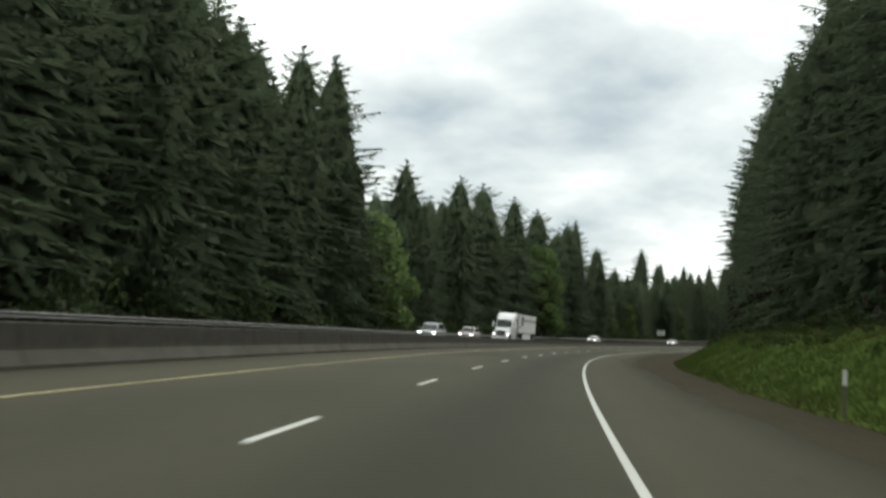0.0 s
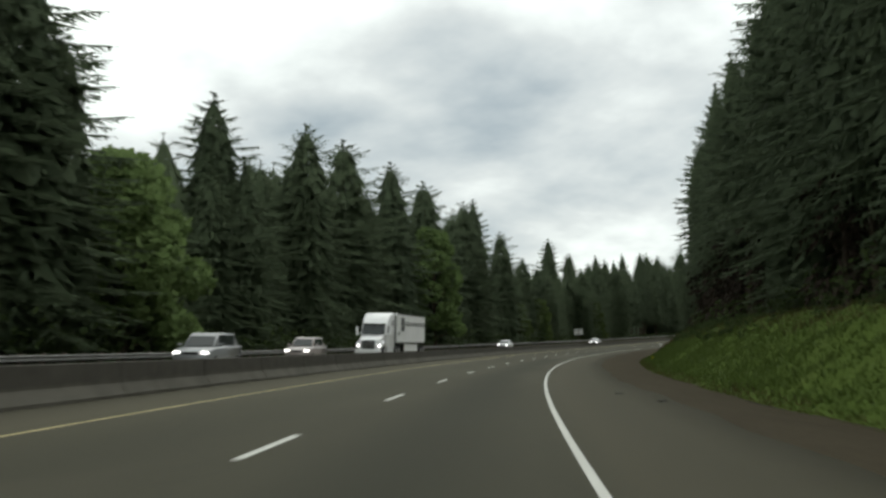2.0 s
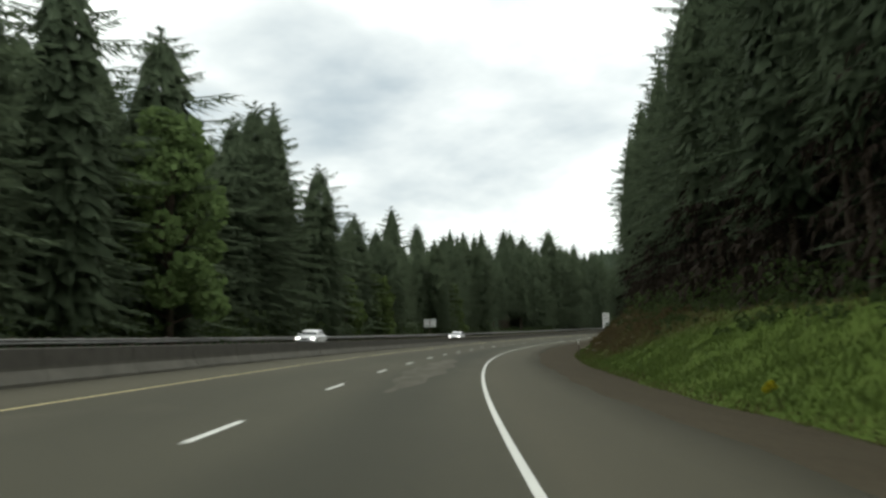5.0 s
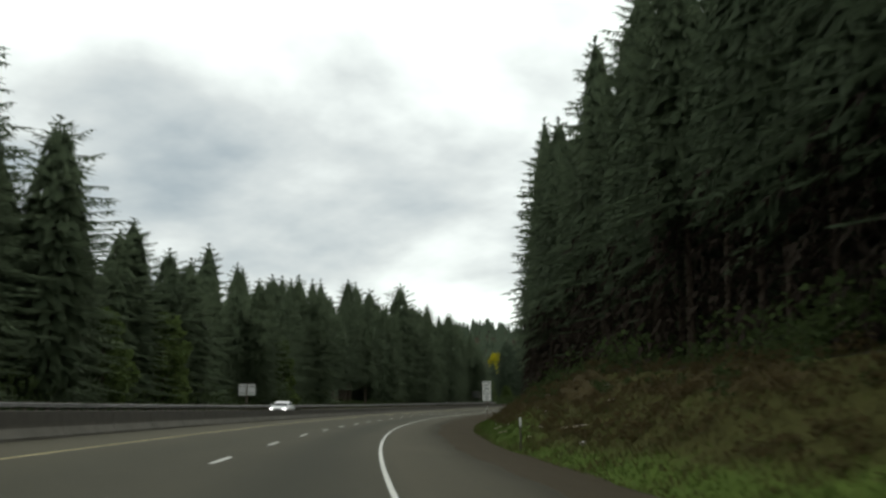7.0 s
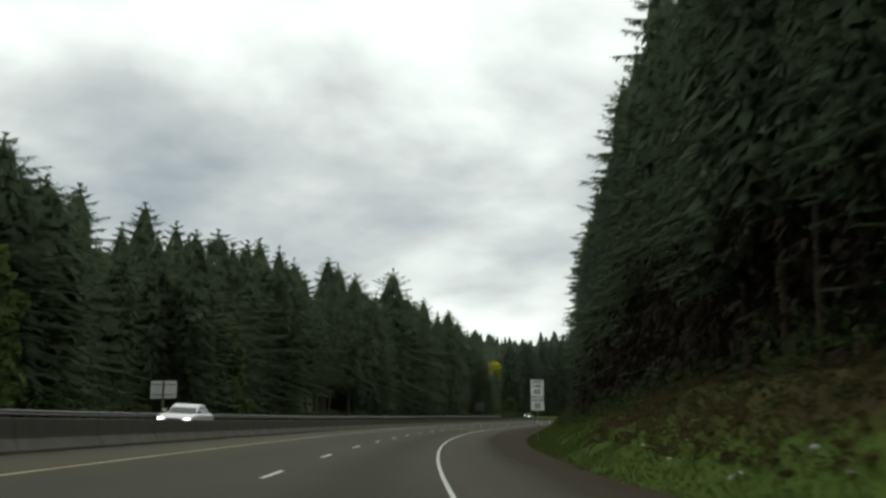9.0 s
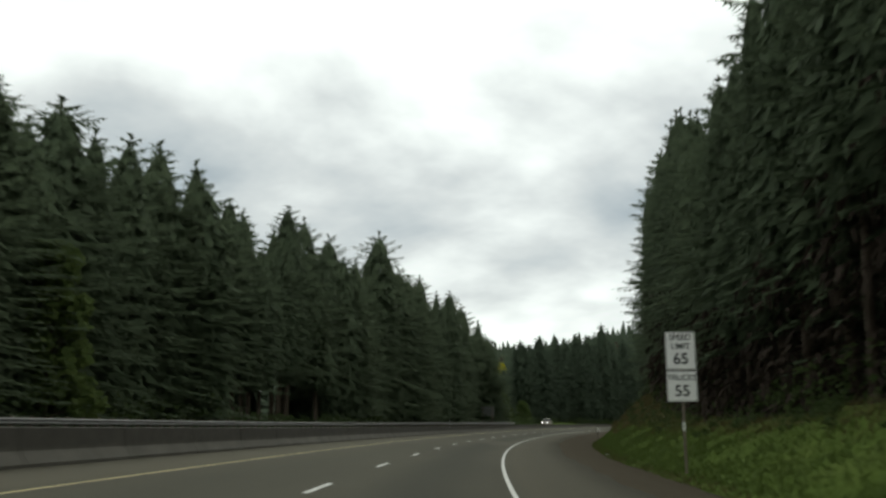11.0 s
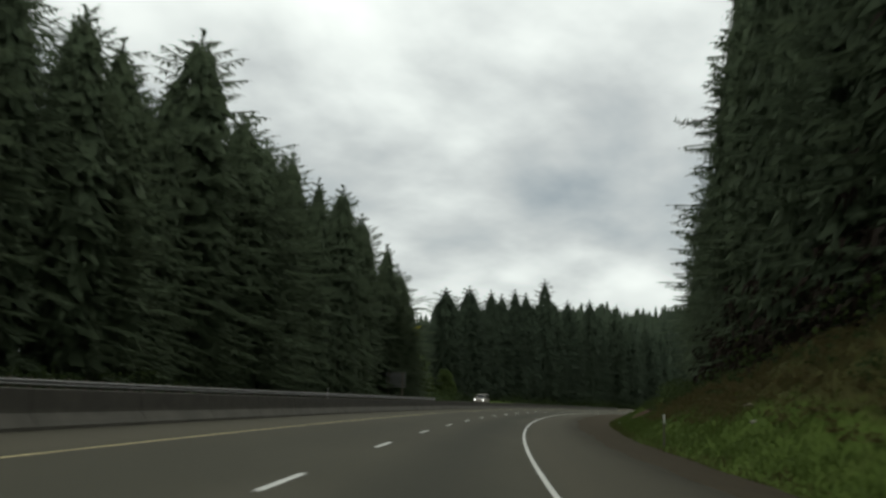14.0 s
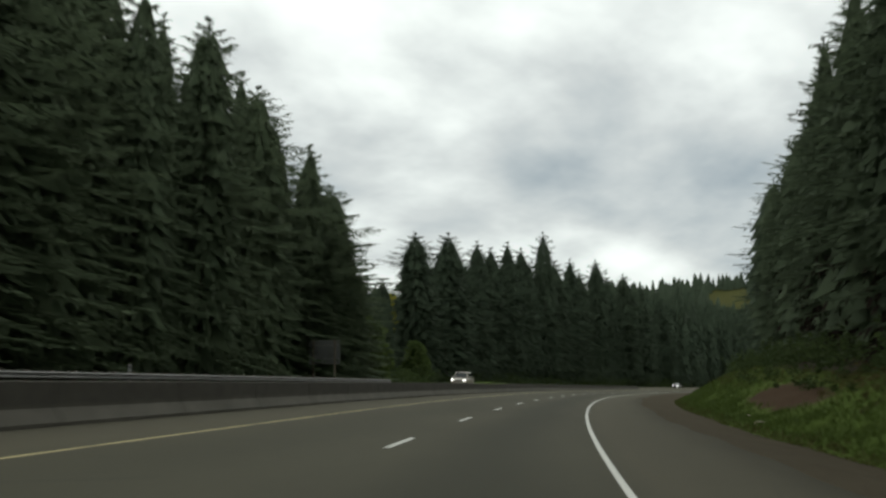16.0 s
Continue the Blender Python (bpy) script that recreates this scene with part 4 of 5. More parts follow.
def place(ob, s, o, turn=0.0, size=1.0, sink=0.05):
    ob.matrix_basis = spot(s, o, float(land(s, o)) - sink, turn, size)
    return ob


place(broadleaf("maple_tree", 3, 14.6, 5.6, 9500, MAPLE_LEAF, "light green broad-leaved maple at the forest edge"), 131.5, -23.6)
place(broadleaf("maple_tree", 5, 19.0, 5.4, 8000, MAPLE_LEAF, "tall light green broad-leaved maple among dark firs"), 218, -21.4)
place(broadleaf("alder_tree", 7, 11.0, 3.4, 3200, ALDER_LEAF, "green broad-leaved alder at the forest edge"), 300, -23.2)
place(broadleaf("alder_tree", 8, 12.0, 3.2, 3200, ALDER_LEAF, "green broad-leaved alder at the forest edge"), 352, -23.2)
place(broadleaf("alder_tree", 9, 10.0, 3.0, 2600, ALDER_LEAF, "slender green alder at the forest edge"), 283, -23.4)
place(broadleaf("alder_tree", 12, 9.5, 3.0, 2600, ALDER_LEAF, "green broad-leaved alder below the firs"), 549, -26.5)
place(broadleaf("alder_tree", 13, 8.0, 3.0, 2200, ALDER_LEAF, "green broad-leaved alder below the firs"), 577, -29.0)
place(broadleaf("golden_tree", 19, 28.0, 5.6, 7000, BROOM, "tree in bright yellow flower between dark firs", base=0.62, size=0.6), 690, -84.0)

shrub_rng = np.random.RandomState(21)


def thicket(name, a, b, o0, o1, count, mat, label, h0, h1, leaves=60, size=0.15):
    """Low shrubs growing into one another along the road, as one mass."""
    V, F, n = [], [], 0
    for _ in range(count):
        s, o = shrub_rng.uniform(a, b), shrub_rng.uniform(o0, o1)
        h = shrub_rng.uniform(h0, h1)
        if o < 0 and min(abs(s - 330), abs(s - 519)) < 8 and o > -25.5:
            continue  # kept clear in front of the boards
        c = on_road(s, o, float(land(s, o)))
        lob = [(shrub_rng.uniform(-h, h) * 0.45, shrub_rng.uniform(-h, h) * 0.45, h * shrub_rng.uniform(0.2, 0.75)) for _ in range(4)]
        v, f = leaf_cloud(shrub_rng, lob, [h * 0.42] * 4, leaves, size * (0.5 + 0.25 * h))
        v[:, 2] = np.maximum(v[:, 2], 0.0)
        V.append(v + c); F.append(f + n); n += len(v)
    return tagged(new(name, mesh_np(name, np.concatenate(V), np.concatenate(F), mat)), label, "shrubs", kind="stuff")


thicket("undergrowth", -20, 394, -26.5, -21.6, 640, BUSH_LEAF, "dark green undergrowth at the foot of the firs", 1.2, 4.2)
thicket("undergrowth", 440, 800, -31.0, -25.0, 520, BUSH_LEAF, "dark green undergrowth at the foot of the firs", 1.2, 4.0)
thicket("undergrowth", 380, 446, -31.0, -21.6, 300, BUSH_LEAF, "low undergrowth below bare fir trunks", 0.8, 2.3)
thicket("undergrowth", 0, 600, 17.0, 20.5, 620, BUSH_LEAF, "dark undergrowth along the top of the bank", 0.8, 2.6)
thicket("shrubs", 20, 520, 13.8, 17.0, 430, BUSH_LEAF, "scattered green shrubs on the grassy bank", 0.25, 0.9, 50, 0.13)
thicket("dry_bracken", 206, 304, 11.8, 17.2, 800, BRACKEN, "dry brown bracken on the bank", 0.2, 0.65, 40, 0.1)
thicket("dry_bracken", 395, 452, 12.2, 16.8, 330, DRY_BLADE, "dry brown bracken on the bank", 0.2, 0.6, 46, 0.09)
thicket("dry_bracken", 380, 480, 13.8, 16.8, 110, DRY_BLADE, "dry brown bracken on the bank", 0.3, 0.8, 50, 0.09)
for s, o, h in ((169.5, 11.25, 0.2),):
    place(broadleaf("broom_bush", int(s), h * 1.5, h, 420, BROOM, "small broom bush with yellow blossom", "bush", 0.06, 0.1), s, o)

# grass blades on the verge
gr = np.random.RandomState(6)
NB = 230000
bs, bo = gr.uniform(18, 560, NB), 9.95 + 7.0 * gr.beta(1.0, 1.5, NB)
bare = np.zeros(NB)
for s0, o0, ds, do in ((262, 15.0, 22, 1.5), (483, 13.6, 13, 1.7)):
    bare = np.maximum(bare, 1.5 - np.sqrt(((bs - s0) / ds) ** 2 + ((bo - o0) / do) ** 2))
keep = bare < gr.uniform(0.3, 0.9, NB)
grid_ = gr.uniform(-1, 1, (800, 40))


def blotch(s, o, scale):
    """Smooth random values over the bank."""
    u, v = s / scale % 790, (o - 8) / scale % 38
    i, j = u.astype(int), v.astype(int)
    fu, fv = ease(u - i), ease(v - j)
    return (grid_[i, j] * (1 - fu) + grid_[i + 1, j] * fu) * (1 - fv) + (grid_[i, j + 1] * (1 - fu) + grid_[i + 1, j + 1] * fu) * fv


clump = 0.6 * blotch(bs, bo, 2.3) + 0.4 * blotch(bs, bo, 0.8)
keep &= ~((bs > 212) & (bs < 302) & (bo > 10.4) & (gr.uniform(0, 1, NB) < 0.35))
keep &= gr.uniform(-1, 1, NB) < 0.3 * clump + 0.8
dry = (gr.uniform(0, 1, NB) < 0.6 * np.clip((10.85 + 0.3 * clump - bo) / 0.6, 0, 1)) | (gr.uniform(0, 1, NB) < np.clip((bo + 1.2 * clump - np.interp(bs, (195, 212, 242, 256, 300, 320, 385, 402, 455, 475), (14.2, 10.6, 10.0, 12.0, 12.2, 13.8, 13.4, 12.4, 12.2, 13.6))) / 1.2, 0, 1) * np.interp(bs, (182, 210, 305, 320, 385, 405, 452, 475), (0.6, 0.95, 0.95, 0.75, 0.8, 0.95, 0.95, 0.4)))
bs, bo, clump, dry = bs[keep], bo[keep], clump[keep], dry[keep]
root = on_road(bs, bo, land(bs, bo) - 0.02)
hh = gr.uniform(0.08, 0.22, len(bs)) * (1.0 + 0.4 * clump) * np.clip((bo - 9.5) / 1.0, 0.45, 1.2)
ph = gr.uniform(0, 6.28, len(bs))
wd = np.stack([np.cos(ph), np.sin(ph), 0 * ph], -1) * gr.uniform(0.014, 0.042, len(bs))[:, None]
lean = np.stack([gr.normal(0, 0.35, len(bs)), gr.normal(0, 0.35, len(bs)), np.ones(len(bs))], -1) * hh[:, None]
for name, pick, mat, label in (("grass", ~dry, GRASS_BLADE, "bright green roadside grass on the bank"), ("dry_grass", dry, DRY_BLADE, "dry olive brown grass on the upper bank")):
    V = np.stack([root - wd, root + wd, root + lean], 1)[pick].reshape(-1, 3)
    tagged(new(name, mesh_np(name, V, np.arange(len(V)).reshape(-1, 3), mat)), label, "grass", kind="stuff")

# pale stones and bleached wood lying on the bank
stick = random.Random(8)
STICKS = [(stick.uniform(234, 285), stick.uniform(11.2, 15.6), stick.uniform(0.3, 0.65)) for _ in range(16)]
for i, (s, o, L) in enumerate((*STICKS, (259, 11.2, 1.3), (263, 12.6, 0.9), (232, 11.6, 0.8), (236, 12.4, 1.1), (247, 12.0, 0.7), (252, 13.0, 0.9), (474, 11.0, 0.7), (480, 11.4, 0.6), (413, 12.4, 0.7), (416, 12.9, 0.5), (270, 11.4, 1.0))):
    r = np.random.RandomState(i)
    if i % 3:
        bm = bmesh.new()
        tube(bm, (-L / 2, 0, 0.05), (0, 0.06, 0.12), 0.03, 0.035, 7)
        tube(bm, (0, 0.06, 0.12), (L / 2, -0.05, 0.06), 0.035, 0.018, 7)
        ob = new("branch", mesh_bm("branch", bm, PALE_WOOD))
        tagged(ob, "bleached broken branch lying on the bank", "branch")
    else:
        bm = bmesh.new()
        bmesh.ops.create_icosphere(bm, subdivisions=2, radius=0.15)
        for v in bm.verts:
            v.co = v.co * (1 + 0.25 * noise.noise(v.co * 6 + Vector((i, 0, 0))))
            v.co.z *= 0.6
        ob = new("rock", mesh_bm("rock", bm, STONE))
        tagged(ob, "pale weathered rock lying on the bank", "rock")
    place(ob, s, o, r.uniform(0, 180), 1.0, -0.02)
bm = block((0, 0, 0.02), (0.26, 0.14, 0.04), 0.012)
place(tagged(new("litter", mesh_bm("litter", bm, PLASTIC_WHITE)), "small white scrap of litter on the grass edge", "litter"), 366.0, 10.25, 25, 1.0, -0.05)
for s, o in ((98.8, 5.75), (95.0, 6.45)):
    bm = block((0, 0, 0.012), (0.3, 0.14, 0.03), 0.008)
    x, y, z = on_road(s, o)
    ob = tagged(new("tyre_scrap", mesh_bm("tyre_scrap", bm, TYRE)), "black scrap of tyre on the shoulder", "litter")
    ob.matrix_basis = pose(x, y, z, 0, 3, heading(s) + 60)

# ---- wooded ridge far beyond the road ----
rr = np.random.RandomState(9)
az = np.radians(np.linspace(-15, 95, 221))
cx, cy = on_road(300, 0)[:2]


def ridge_height(a):
    d = np.degrees(a)
    return 44 + 82 * ease((d - 9) / 13) + 8 * np.sin(d * 0.21) + 5 * np.sin(d * 0.63 + 1) + 3 * np.sin(d * 1.7) - 8 * ease((d - 38) / 10)


prof_r = ((1000, 0.0), (1150, 0.28), (1300, 0.72), (1420, 1.0), (1560, 0.8), (1900, 0.0))
V = np.stack([np.stack([cx + R * np.sin(az), cy + R * np.cos(az), 4 + k * ridge_height(az)], -1) for R, k in prof_r], 1)
n, k = V.shape[:2]
ix = np.arange(n * k).reshape(n, k)
q = np.stack([ix[:-1, :-1], ix[:-1, 1:], ix[1:, 1:], ix[1:, :-1]], -1).reshape(-1, 4)
me = mesh_np("far_ridge", V.reshape(-1, 3), q, GROUND)
ca = me.color_attributes.new("cover", "FLOAT_COLOR", "POINT")
tint = np.tile(np.array([0.1, 0, 0, 1], np.float32), (n, k, 1))
tint[(np.degrees(az) > 39.4) & (np.degrees(az) < 41.6), 2:4, :3] = (0.7, 0.0, 0.7)
ca.data.foreach_set("color", tint.ravel())
tagged(new("far_ridge", me), "distant hill ridge covered in dark forest", "hill", kind="structure")
NT = 7500
ta, tk = rr.uniform(az[0], az[-1], NT), 1 - rr.beta(1.0, 1.8, NT)
wooded = ~((np.degrees(ta) > 39.7) & (np.degrees(ta) < 41.4) & (tk > 0.66) & (tk < 0.93))
ta, tk = ta[wooded], tk[wooded]
NT = len(ta)
tR = 1000 + tk * 420
tz = 4 + np.interp(tR, [p_[0] for p_ in prof_r], [p_[1] for p_ in prof_r]) * ridge_height(ta)
base_p = np.stack([cx + tR * np.sin(ta), cy + tR * np.cos(ta), tz], -1)
th_ = 8 + 20 * rr.beta(1.6, 3.4, NT)
tw = th_ * rr.uniform(0.24, 0.40, NT)
tiers = []
for lo_, hi_, w_ in ((0.0, 0.55, 1.0), (0.3, 0.8, 0.7), (0.6, 1.0, 0.42)):
    for j in range(5):
        a0, a1 = j * 1.2566, (j + 1) * 1.2566
        A = base_p + np.stack([tw * w_ * math.cos(a0), tw * w_ * math.sin(a0), th_ * lo_], -1)
        B = base_p + np.stack([tw * w_ * math.cos(a1), tw * w_ * math.sin(a1), th_ * lo_], -1)
        C = base_p + np.stack([0 * tw, 0 * tw, th_ * hi_], -1)
        tiers.append(np.stack([A, B, C], 1))
V = np.concatenate(tiers).reshape(-1, 3)
# ridge firs share the needle colour that has shade painted in
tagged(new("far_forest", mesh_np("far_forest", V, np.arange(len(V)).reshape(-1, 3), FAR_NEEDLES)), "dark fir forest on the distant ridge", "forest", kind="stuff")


# ---- signs and markers ----
def text_mesh(words, size, mat):
    cu = bpy.data.curves.new("lettering", "FONT")
    cu.body, cu.size, cu.align_x, cu.align_y, cu.extrude = words, size, "CENTER", "CENTER", 0.003
    cu.offset = size * 0.018
    ob = bpy.data.objects.new("lettering", cu)
    scene.collection.objects.link(ob)
    dg = bpy.context.evaluated_depsgraph_get()
    me = bpy.data.meshes.new_from_object(ob.evaluated_get(dg))
    bpy.data.objects.remove(ob)
    me.materials.clear()
    me.materials.append(mat)
    return me


FACE = Matrix.Rotation(radians(90), 4, "X")


def sign_plate(parent, name, w, h, z, lines):
    """A white plate with a black border, facing traffic that comes from -y."""
    pl = part(name, mesh_bm(name, block((0, 0, z), (w, 0.012, h), 0.004), SIGN_WHITE), parent, "white rectangular plate with black border and lettering")
    bm = bmesh.new()
    t_, m_ = 0.022, 0.03
    for c, d in (((0, -0.0075, z + h / 2 - m_), (w - 2 * m_ + t_, 0.004, t_)), ((0, -0.0075, z - h / 2 + m_), (w - 2 * m_ + t_, 0.004, t_)),
                 ((-w / 2 + m_, -0.0075, z), (t_, 0.004, h - 2 * m_ - t_)), ((w / 2 - m_, -0.0075, z), (t_, 0.004, h - 2 * m_ - t_))):
        box(bm, c, d)
    part("border", mesh_bm("border", bm, SIGN_BLACK), pl)
    for words, size, dz in lines:
        part("lettering", text_mesh(words, size, SIGN_BLACK), pl, "black sign lettering", pose(0, -0.009, z + dz) @ FACE)
    return pl


limit_sign = tagged(new("speed_limit_sign"), "white speed limit sign with a trucks plate on one post", "road sign")
joint = 3.3 + float(np.interp(335.5, S_AXIS, AX_Z)) - float(on_road(335.5, 10.9, float(land(335.5, 10.9)) - 0.25)[2])
sign_plate(limit_sign, "limit_plate", 1.22, 1.52, joint + 0.78, (("SPEED", 0.32, 0.52), ("LIMIT", 0.32, 0.17), ("65", 0.62, -0.34)))
sign_plate(limit_sign, "trucks_plate", 1.22, 1.22, joint - 0.63, (("TRUCKS", 0.31, 0.33), ("55", 0.62, -0.2)))
part("post", mesh_bm("post", block((0.02, 0.06, joint / 2 + 0.45), (0.09, 0.09, joint + 1.9), 0.008), POST_WOOD), limit_sign, "weathered wooden sign post")
part("marker", mesh_bm("marker", block((0.0, -0.01, joint - 2.2), (0.10, 0.012, 0.34), 0.004), PLASTIC_WHITE), limit_sign, "small white reflector strip")
place(limit_sign, 335.5, 10.9, 4, 1.0, 0.25)

back_sign = tagged(new("sign_back"), "grey aluminium back of a road sign on one post", "road sign")
for x in (-0.61, 0.61):
    part("panel", mesh_bm("panel", block((x, 0, 3.25), (1.19, 0.02, 1.55), 0.006), SIGN_BACK), back_sign)
part("post", mesh_bm("post", block((0, -0.07, 1.75), (0.12, 0.12, 4.6), 0.01), POST_WOOD), back_sign, "weathered wooden sign post")
for z in (2.8, 3.7):
    part("brace", mesh_bm("brace", block((0, -0.03, z), (2.1, 0.04, 0.07), 0.005), SIGN_DARK), back_sign)
place(back_sign, 331.8, -22.3, -4, 1.0, 0.3)

board = tagged(new("sign_back"), "large dull dark back of a road sign on two posts", "road sign")
part("panel", mesh_bm("panel", block((0, 0, 4.15), (3.2, 0.03, 2.3), 0.008), SIGN_DARK), board)
for x in (-1.1, 1.1):
    part("post", mesh_bm("post", block((x, -0.09, 2.2), (0.14, 0.14, 6.2), 0.01), POST_WOOD), board, "weathered wooden sign post")
for z in (3.5, 4.8):
    part("brace", mesh_bm("brace", block((0, -0.03, z), (3.0, 0.04, 0.09), 0.005), STEEL), board)
place(board, 521.5, -22.6, -4, 1.0, 0.6)


def delineator():
    ob = tagged(new("delineator_post"), "slim roadside marker post with a white reflector", "marker post", "marker posts on the verge")
    bm = block((0, 0, 0.66), (0.085, 0.03, 1.92), 0.006)
    part("post", mesh_bm("post", bm, plain("brown_post_steel", (0.10, 0.085, 0.07), 0.7)), ob)
    part("reflector", mesh_bm("reflector", block((0, -0.02, 1.42), (0.10, 0.012, 0.42), 0.003), PLASTIC_WHITE), ob, "white reflector strip")
    return ob


first_post = place(delineator(), 423.4, 10.4, 5)
for s, o, sink in ((50.2, 10.4, 0.36), (242.4, 10.4, 0.05)):
    copy_thing(first_post, spot(s, o, float(land(s, o)) - sink, 5))
rp = tagged(new("rail_marker"), "short marker post behind the guardrail", "marker post")
part("post", mesh_bm("post", block((0, 0, 0.6), (0.07, 0.03, 1.4), 0.006), SIGN_BACK), rp)
rp.matrix_basis = spot(478.5, -19.6, -0.1)


# ---- vehicles of the opposite carriageway, all with lit headlamps ----
def ring_at(y, w, z0, z1, r=0.12, n=3):
    """A rounded upright section of a body at y, w wide, from z0 to z1."""
    pts = []
    for cx_, cz_, a0 in ((w / 2 - r, z1 - r, 0), (-w / 2 + r, z1 - r, 90), (-w / 2 + r, z0 + r, 180), (w / 2 - r, z0 + r, 270)):
        for i in range(n + 1):
            a_ = radians(a0 + 90 * i / n)
            pts.append((cx_ + r * math.cos(a_), y, cz_ + r * math.sin(a_)))
    return pts


def wheel(parent, x, y, r, w):
    bm = bmesh.new()
    tube(bm, (x - w / 2, y, r), (x + w / 2, y, r), r, r, 20)
    bmesh.ops.bevel(bm, geom=[e for e in bm.edges if abs((e.verts[0].co - e.verts[1].co).x) < 1e-4], offset=0.03, segments=2, affect="EDGES")
    wh = part("wheel", mesh_bm("wheel", bm, TYRE), parent)
    sx = x + math.copysign(w / 2 + 0.004, x)
    bm = bmesh.new()
    tube(bm, (sx - 0.02, y, r), (sx + 0.02, y, r), r * 0.62, r * 0.56, 16)
    part("rim", mesh_bm("rim", bm, RIM), wh)


def car(name, mat, label, length, width, height, hood, cab, tail, nose=0.68):
    """A car facing +y. hood: height of the bonnet; cab: y of windscreen foot, roof front, roof back, rear glass foot."""
    ob = tagged(new(name), label, "car")
    L, W = length / 2, width
    f0, f1, f2, f3 = cab
    rings = [ring_at(-L, W * 0.84, 0.42, tail * 0.86, 0.10), ring_at(-L + 0.12, W * 0.95, 0.28, tail * 0.97), ring_at(-L + 0.5, W, 0.22, tail), ring_at(f3, W, 0.2, tail + 0.02),
             ring_at(0, W, 0.2, (tail + hood) / 2 + 0.02), ring_at(f0, W, 0.2, hood + 0.02), ring_at(L - 0.45, W * 0.97, 0.22, hood - 0.06), ring_at(L - 0.12, W * 0.9, 0.26, nose + 0.04), ring_at(L, W * 0.78, 0.38, nose - 0.06, 0.08)]
    part("body", mesh_bm("body", loft(rings), mat, True), ob)
    top = height
    gh = [ring_at(f3, W * 0.82, tail - 0.1, tail + 0.03, 0.05), ring_at(f2, W * 0.74, tail - 0.1, top - 0.02, 0.10), ring_at((f1 + f2) / 2, W * 0.75, hood - 0.1, top, 0.10), ring_at(f1, W * 0.74, hood - 0.1, top - 0.03, 0.10), ring_at(f0, W * 0.84, hood - 0.1, hood + 0.04, 0.05)]
    part("cabin", mesh_bm("cabin", loft(gh), mat, True), ob)
    zb = hood + 0.07
    part("windscreen", mesh_bm("windscreen", loft([[(-W * 0.37, f0 - 0.06, zb), (W * 0.37, f0 - 0.06, zb), (W * 0.37, f0 + 0.03, zb)  , (-W * 0.37, f0 + 0.03, zb)],
                                                   [(-W * 0.32, f1 - 0.02, top - 0.09), (W * 0.32, f1 - 0.02, top - 0.09), (W * 0.32, f1 + 0.06, top - 0.09), (-W * 0.32, f1 + 0.06, top - 0.09)]]), CAR_GLASS), ob, "dark windscreen")
    for sg in (-1, 1):
        for ya, yb in ((f1 - 0.1, (f1 + f2) / 2 + 0.05), ((f1 + f2) / 2 - 0.05, f2 + 0.1)):
            z1_, z2_ = max(hood, tail) + 0.06, top - 0.12
            part("side_window", mesh_bm("side_window", loft([[(sg * W * 0.415, ya + 0.18, z1_), (sg * W * 0.415, yb, z1_), (sg * W * 0.378, yb, z2_), (sg * W * 0.378, ya, z2_)],
                                                              [(sg * W * 0.395, ya + 0.18, z1_), (sg * W * 0.395, yb, z1_), (sg * W * 0.358, yb, z2_), (sg * W * 0.358, ya, z2_)]]), CAR_GLASS), ob)
        part("headlamp", mesh_bm("headlamp", block((sg * W * 0.36, L - 0.08, nose - 0.02), (0.30, 0.16, 0.13), 0.03), HEADLAMP), ob, "lit headlamp")
        part("mirror", mesh_bm("mirror", block((sg * (W / 2 + 0.07), f0 - 0.25, hood + 0.14), (0.2, 0.12, 0.14), 0.03), mat), ob)
        for yy in (L - 0.85, -L + 0.85):
            wheel(ob, sg * (W / 2 - 0.11), yy, 0.33, 0.23)
    part("grille", mesh_bm("grille", block((0, L - 0.03, nose - 0.05), (W * 0.38, 0.08, 0.13), 0.02), BLACK_TRIM), ob)
    part("bumper", mesh_bm("bumper", block((0, L - 0.02, 0.36), (W * 0.84, 0.18, 0.2), 0.05), BLACK_TRIM), ob)
    return ob


def oncoming(ob, s, o):
    x, y, z = on_road(s, o, 0.0)
    ob.matrix_basis = pose(x, y, z, 0, -3.0, heading(s) + 180)


oncoming(car("minivan", CAR_GREY, "grey minivan with lit headlamps on the opposite carriageway", 4.9, 1.95, 1.75, 1.02, (1.35, 0.55, -1.75, -2.25), 1.12, 0.78), 119.0, -13.2)
oncoming(car("suv", CAR_ROSE, "pale silver-beige sport utility car with lit headlamps", 4.5, 1.82, 1.66, 1.0, (1.0, 0.35, -1.6, -2.05), 1.06, 0.76), 137.0, -13.2)
oncoming(car("sedan", CAR_WHITE, "white sedan car with lit headlamps", 4.7, 1.82, 1.45, 0.93, (0.95, 0.2, -1.0, -1.75), 1.0, 0.68), 230.0, -13.2)
oncoming(car("sedan", CAR_WHITE, "silver-white sedan car passing behind the concrete barrier", 4.8, 1.84, 1.46, 0.93, (0.95, 0.2, -1.0, -1.75), 1.0, 0.68), 296.0, -9.5)
oncoming(car("suv", CAR_TAN, "beige boxy sport utility car with lit headlamps", 4.5, 1.85, 1.80, 1.08, (0.9, 0.5, -1.95, -2.15), 1.12, 0.86), 541.0, -13.2)
oncoming(car("sedan", CAR_GREY, "small far grey car with lit headlamps", 4.5, 1.8, 1.45, 0.93, (0.95, 0.2, -1.0, -1.75), 1.0, 0.68), 738.0, -13.2)

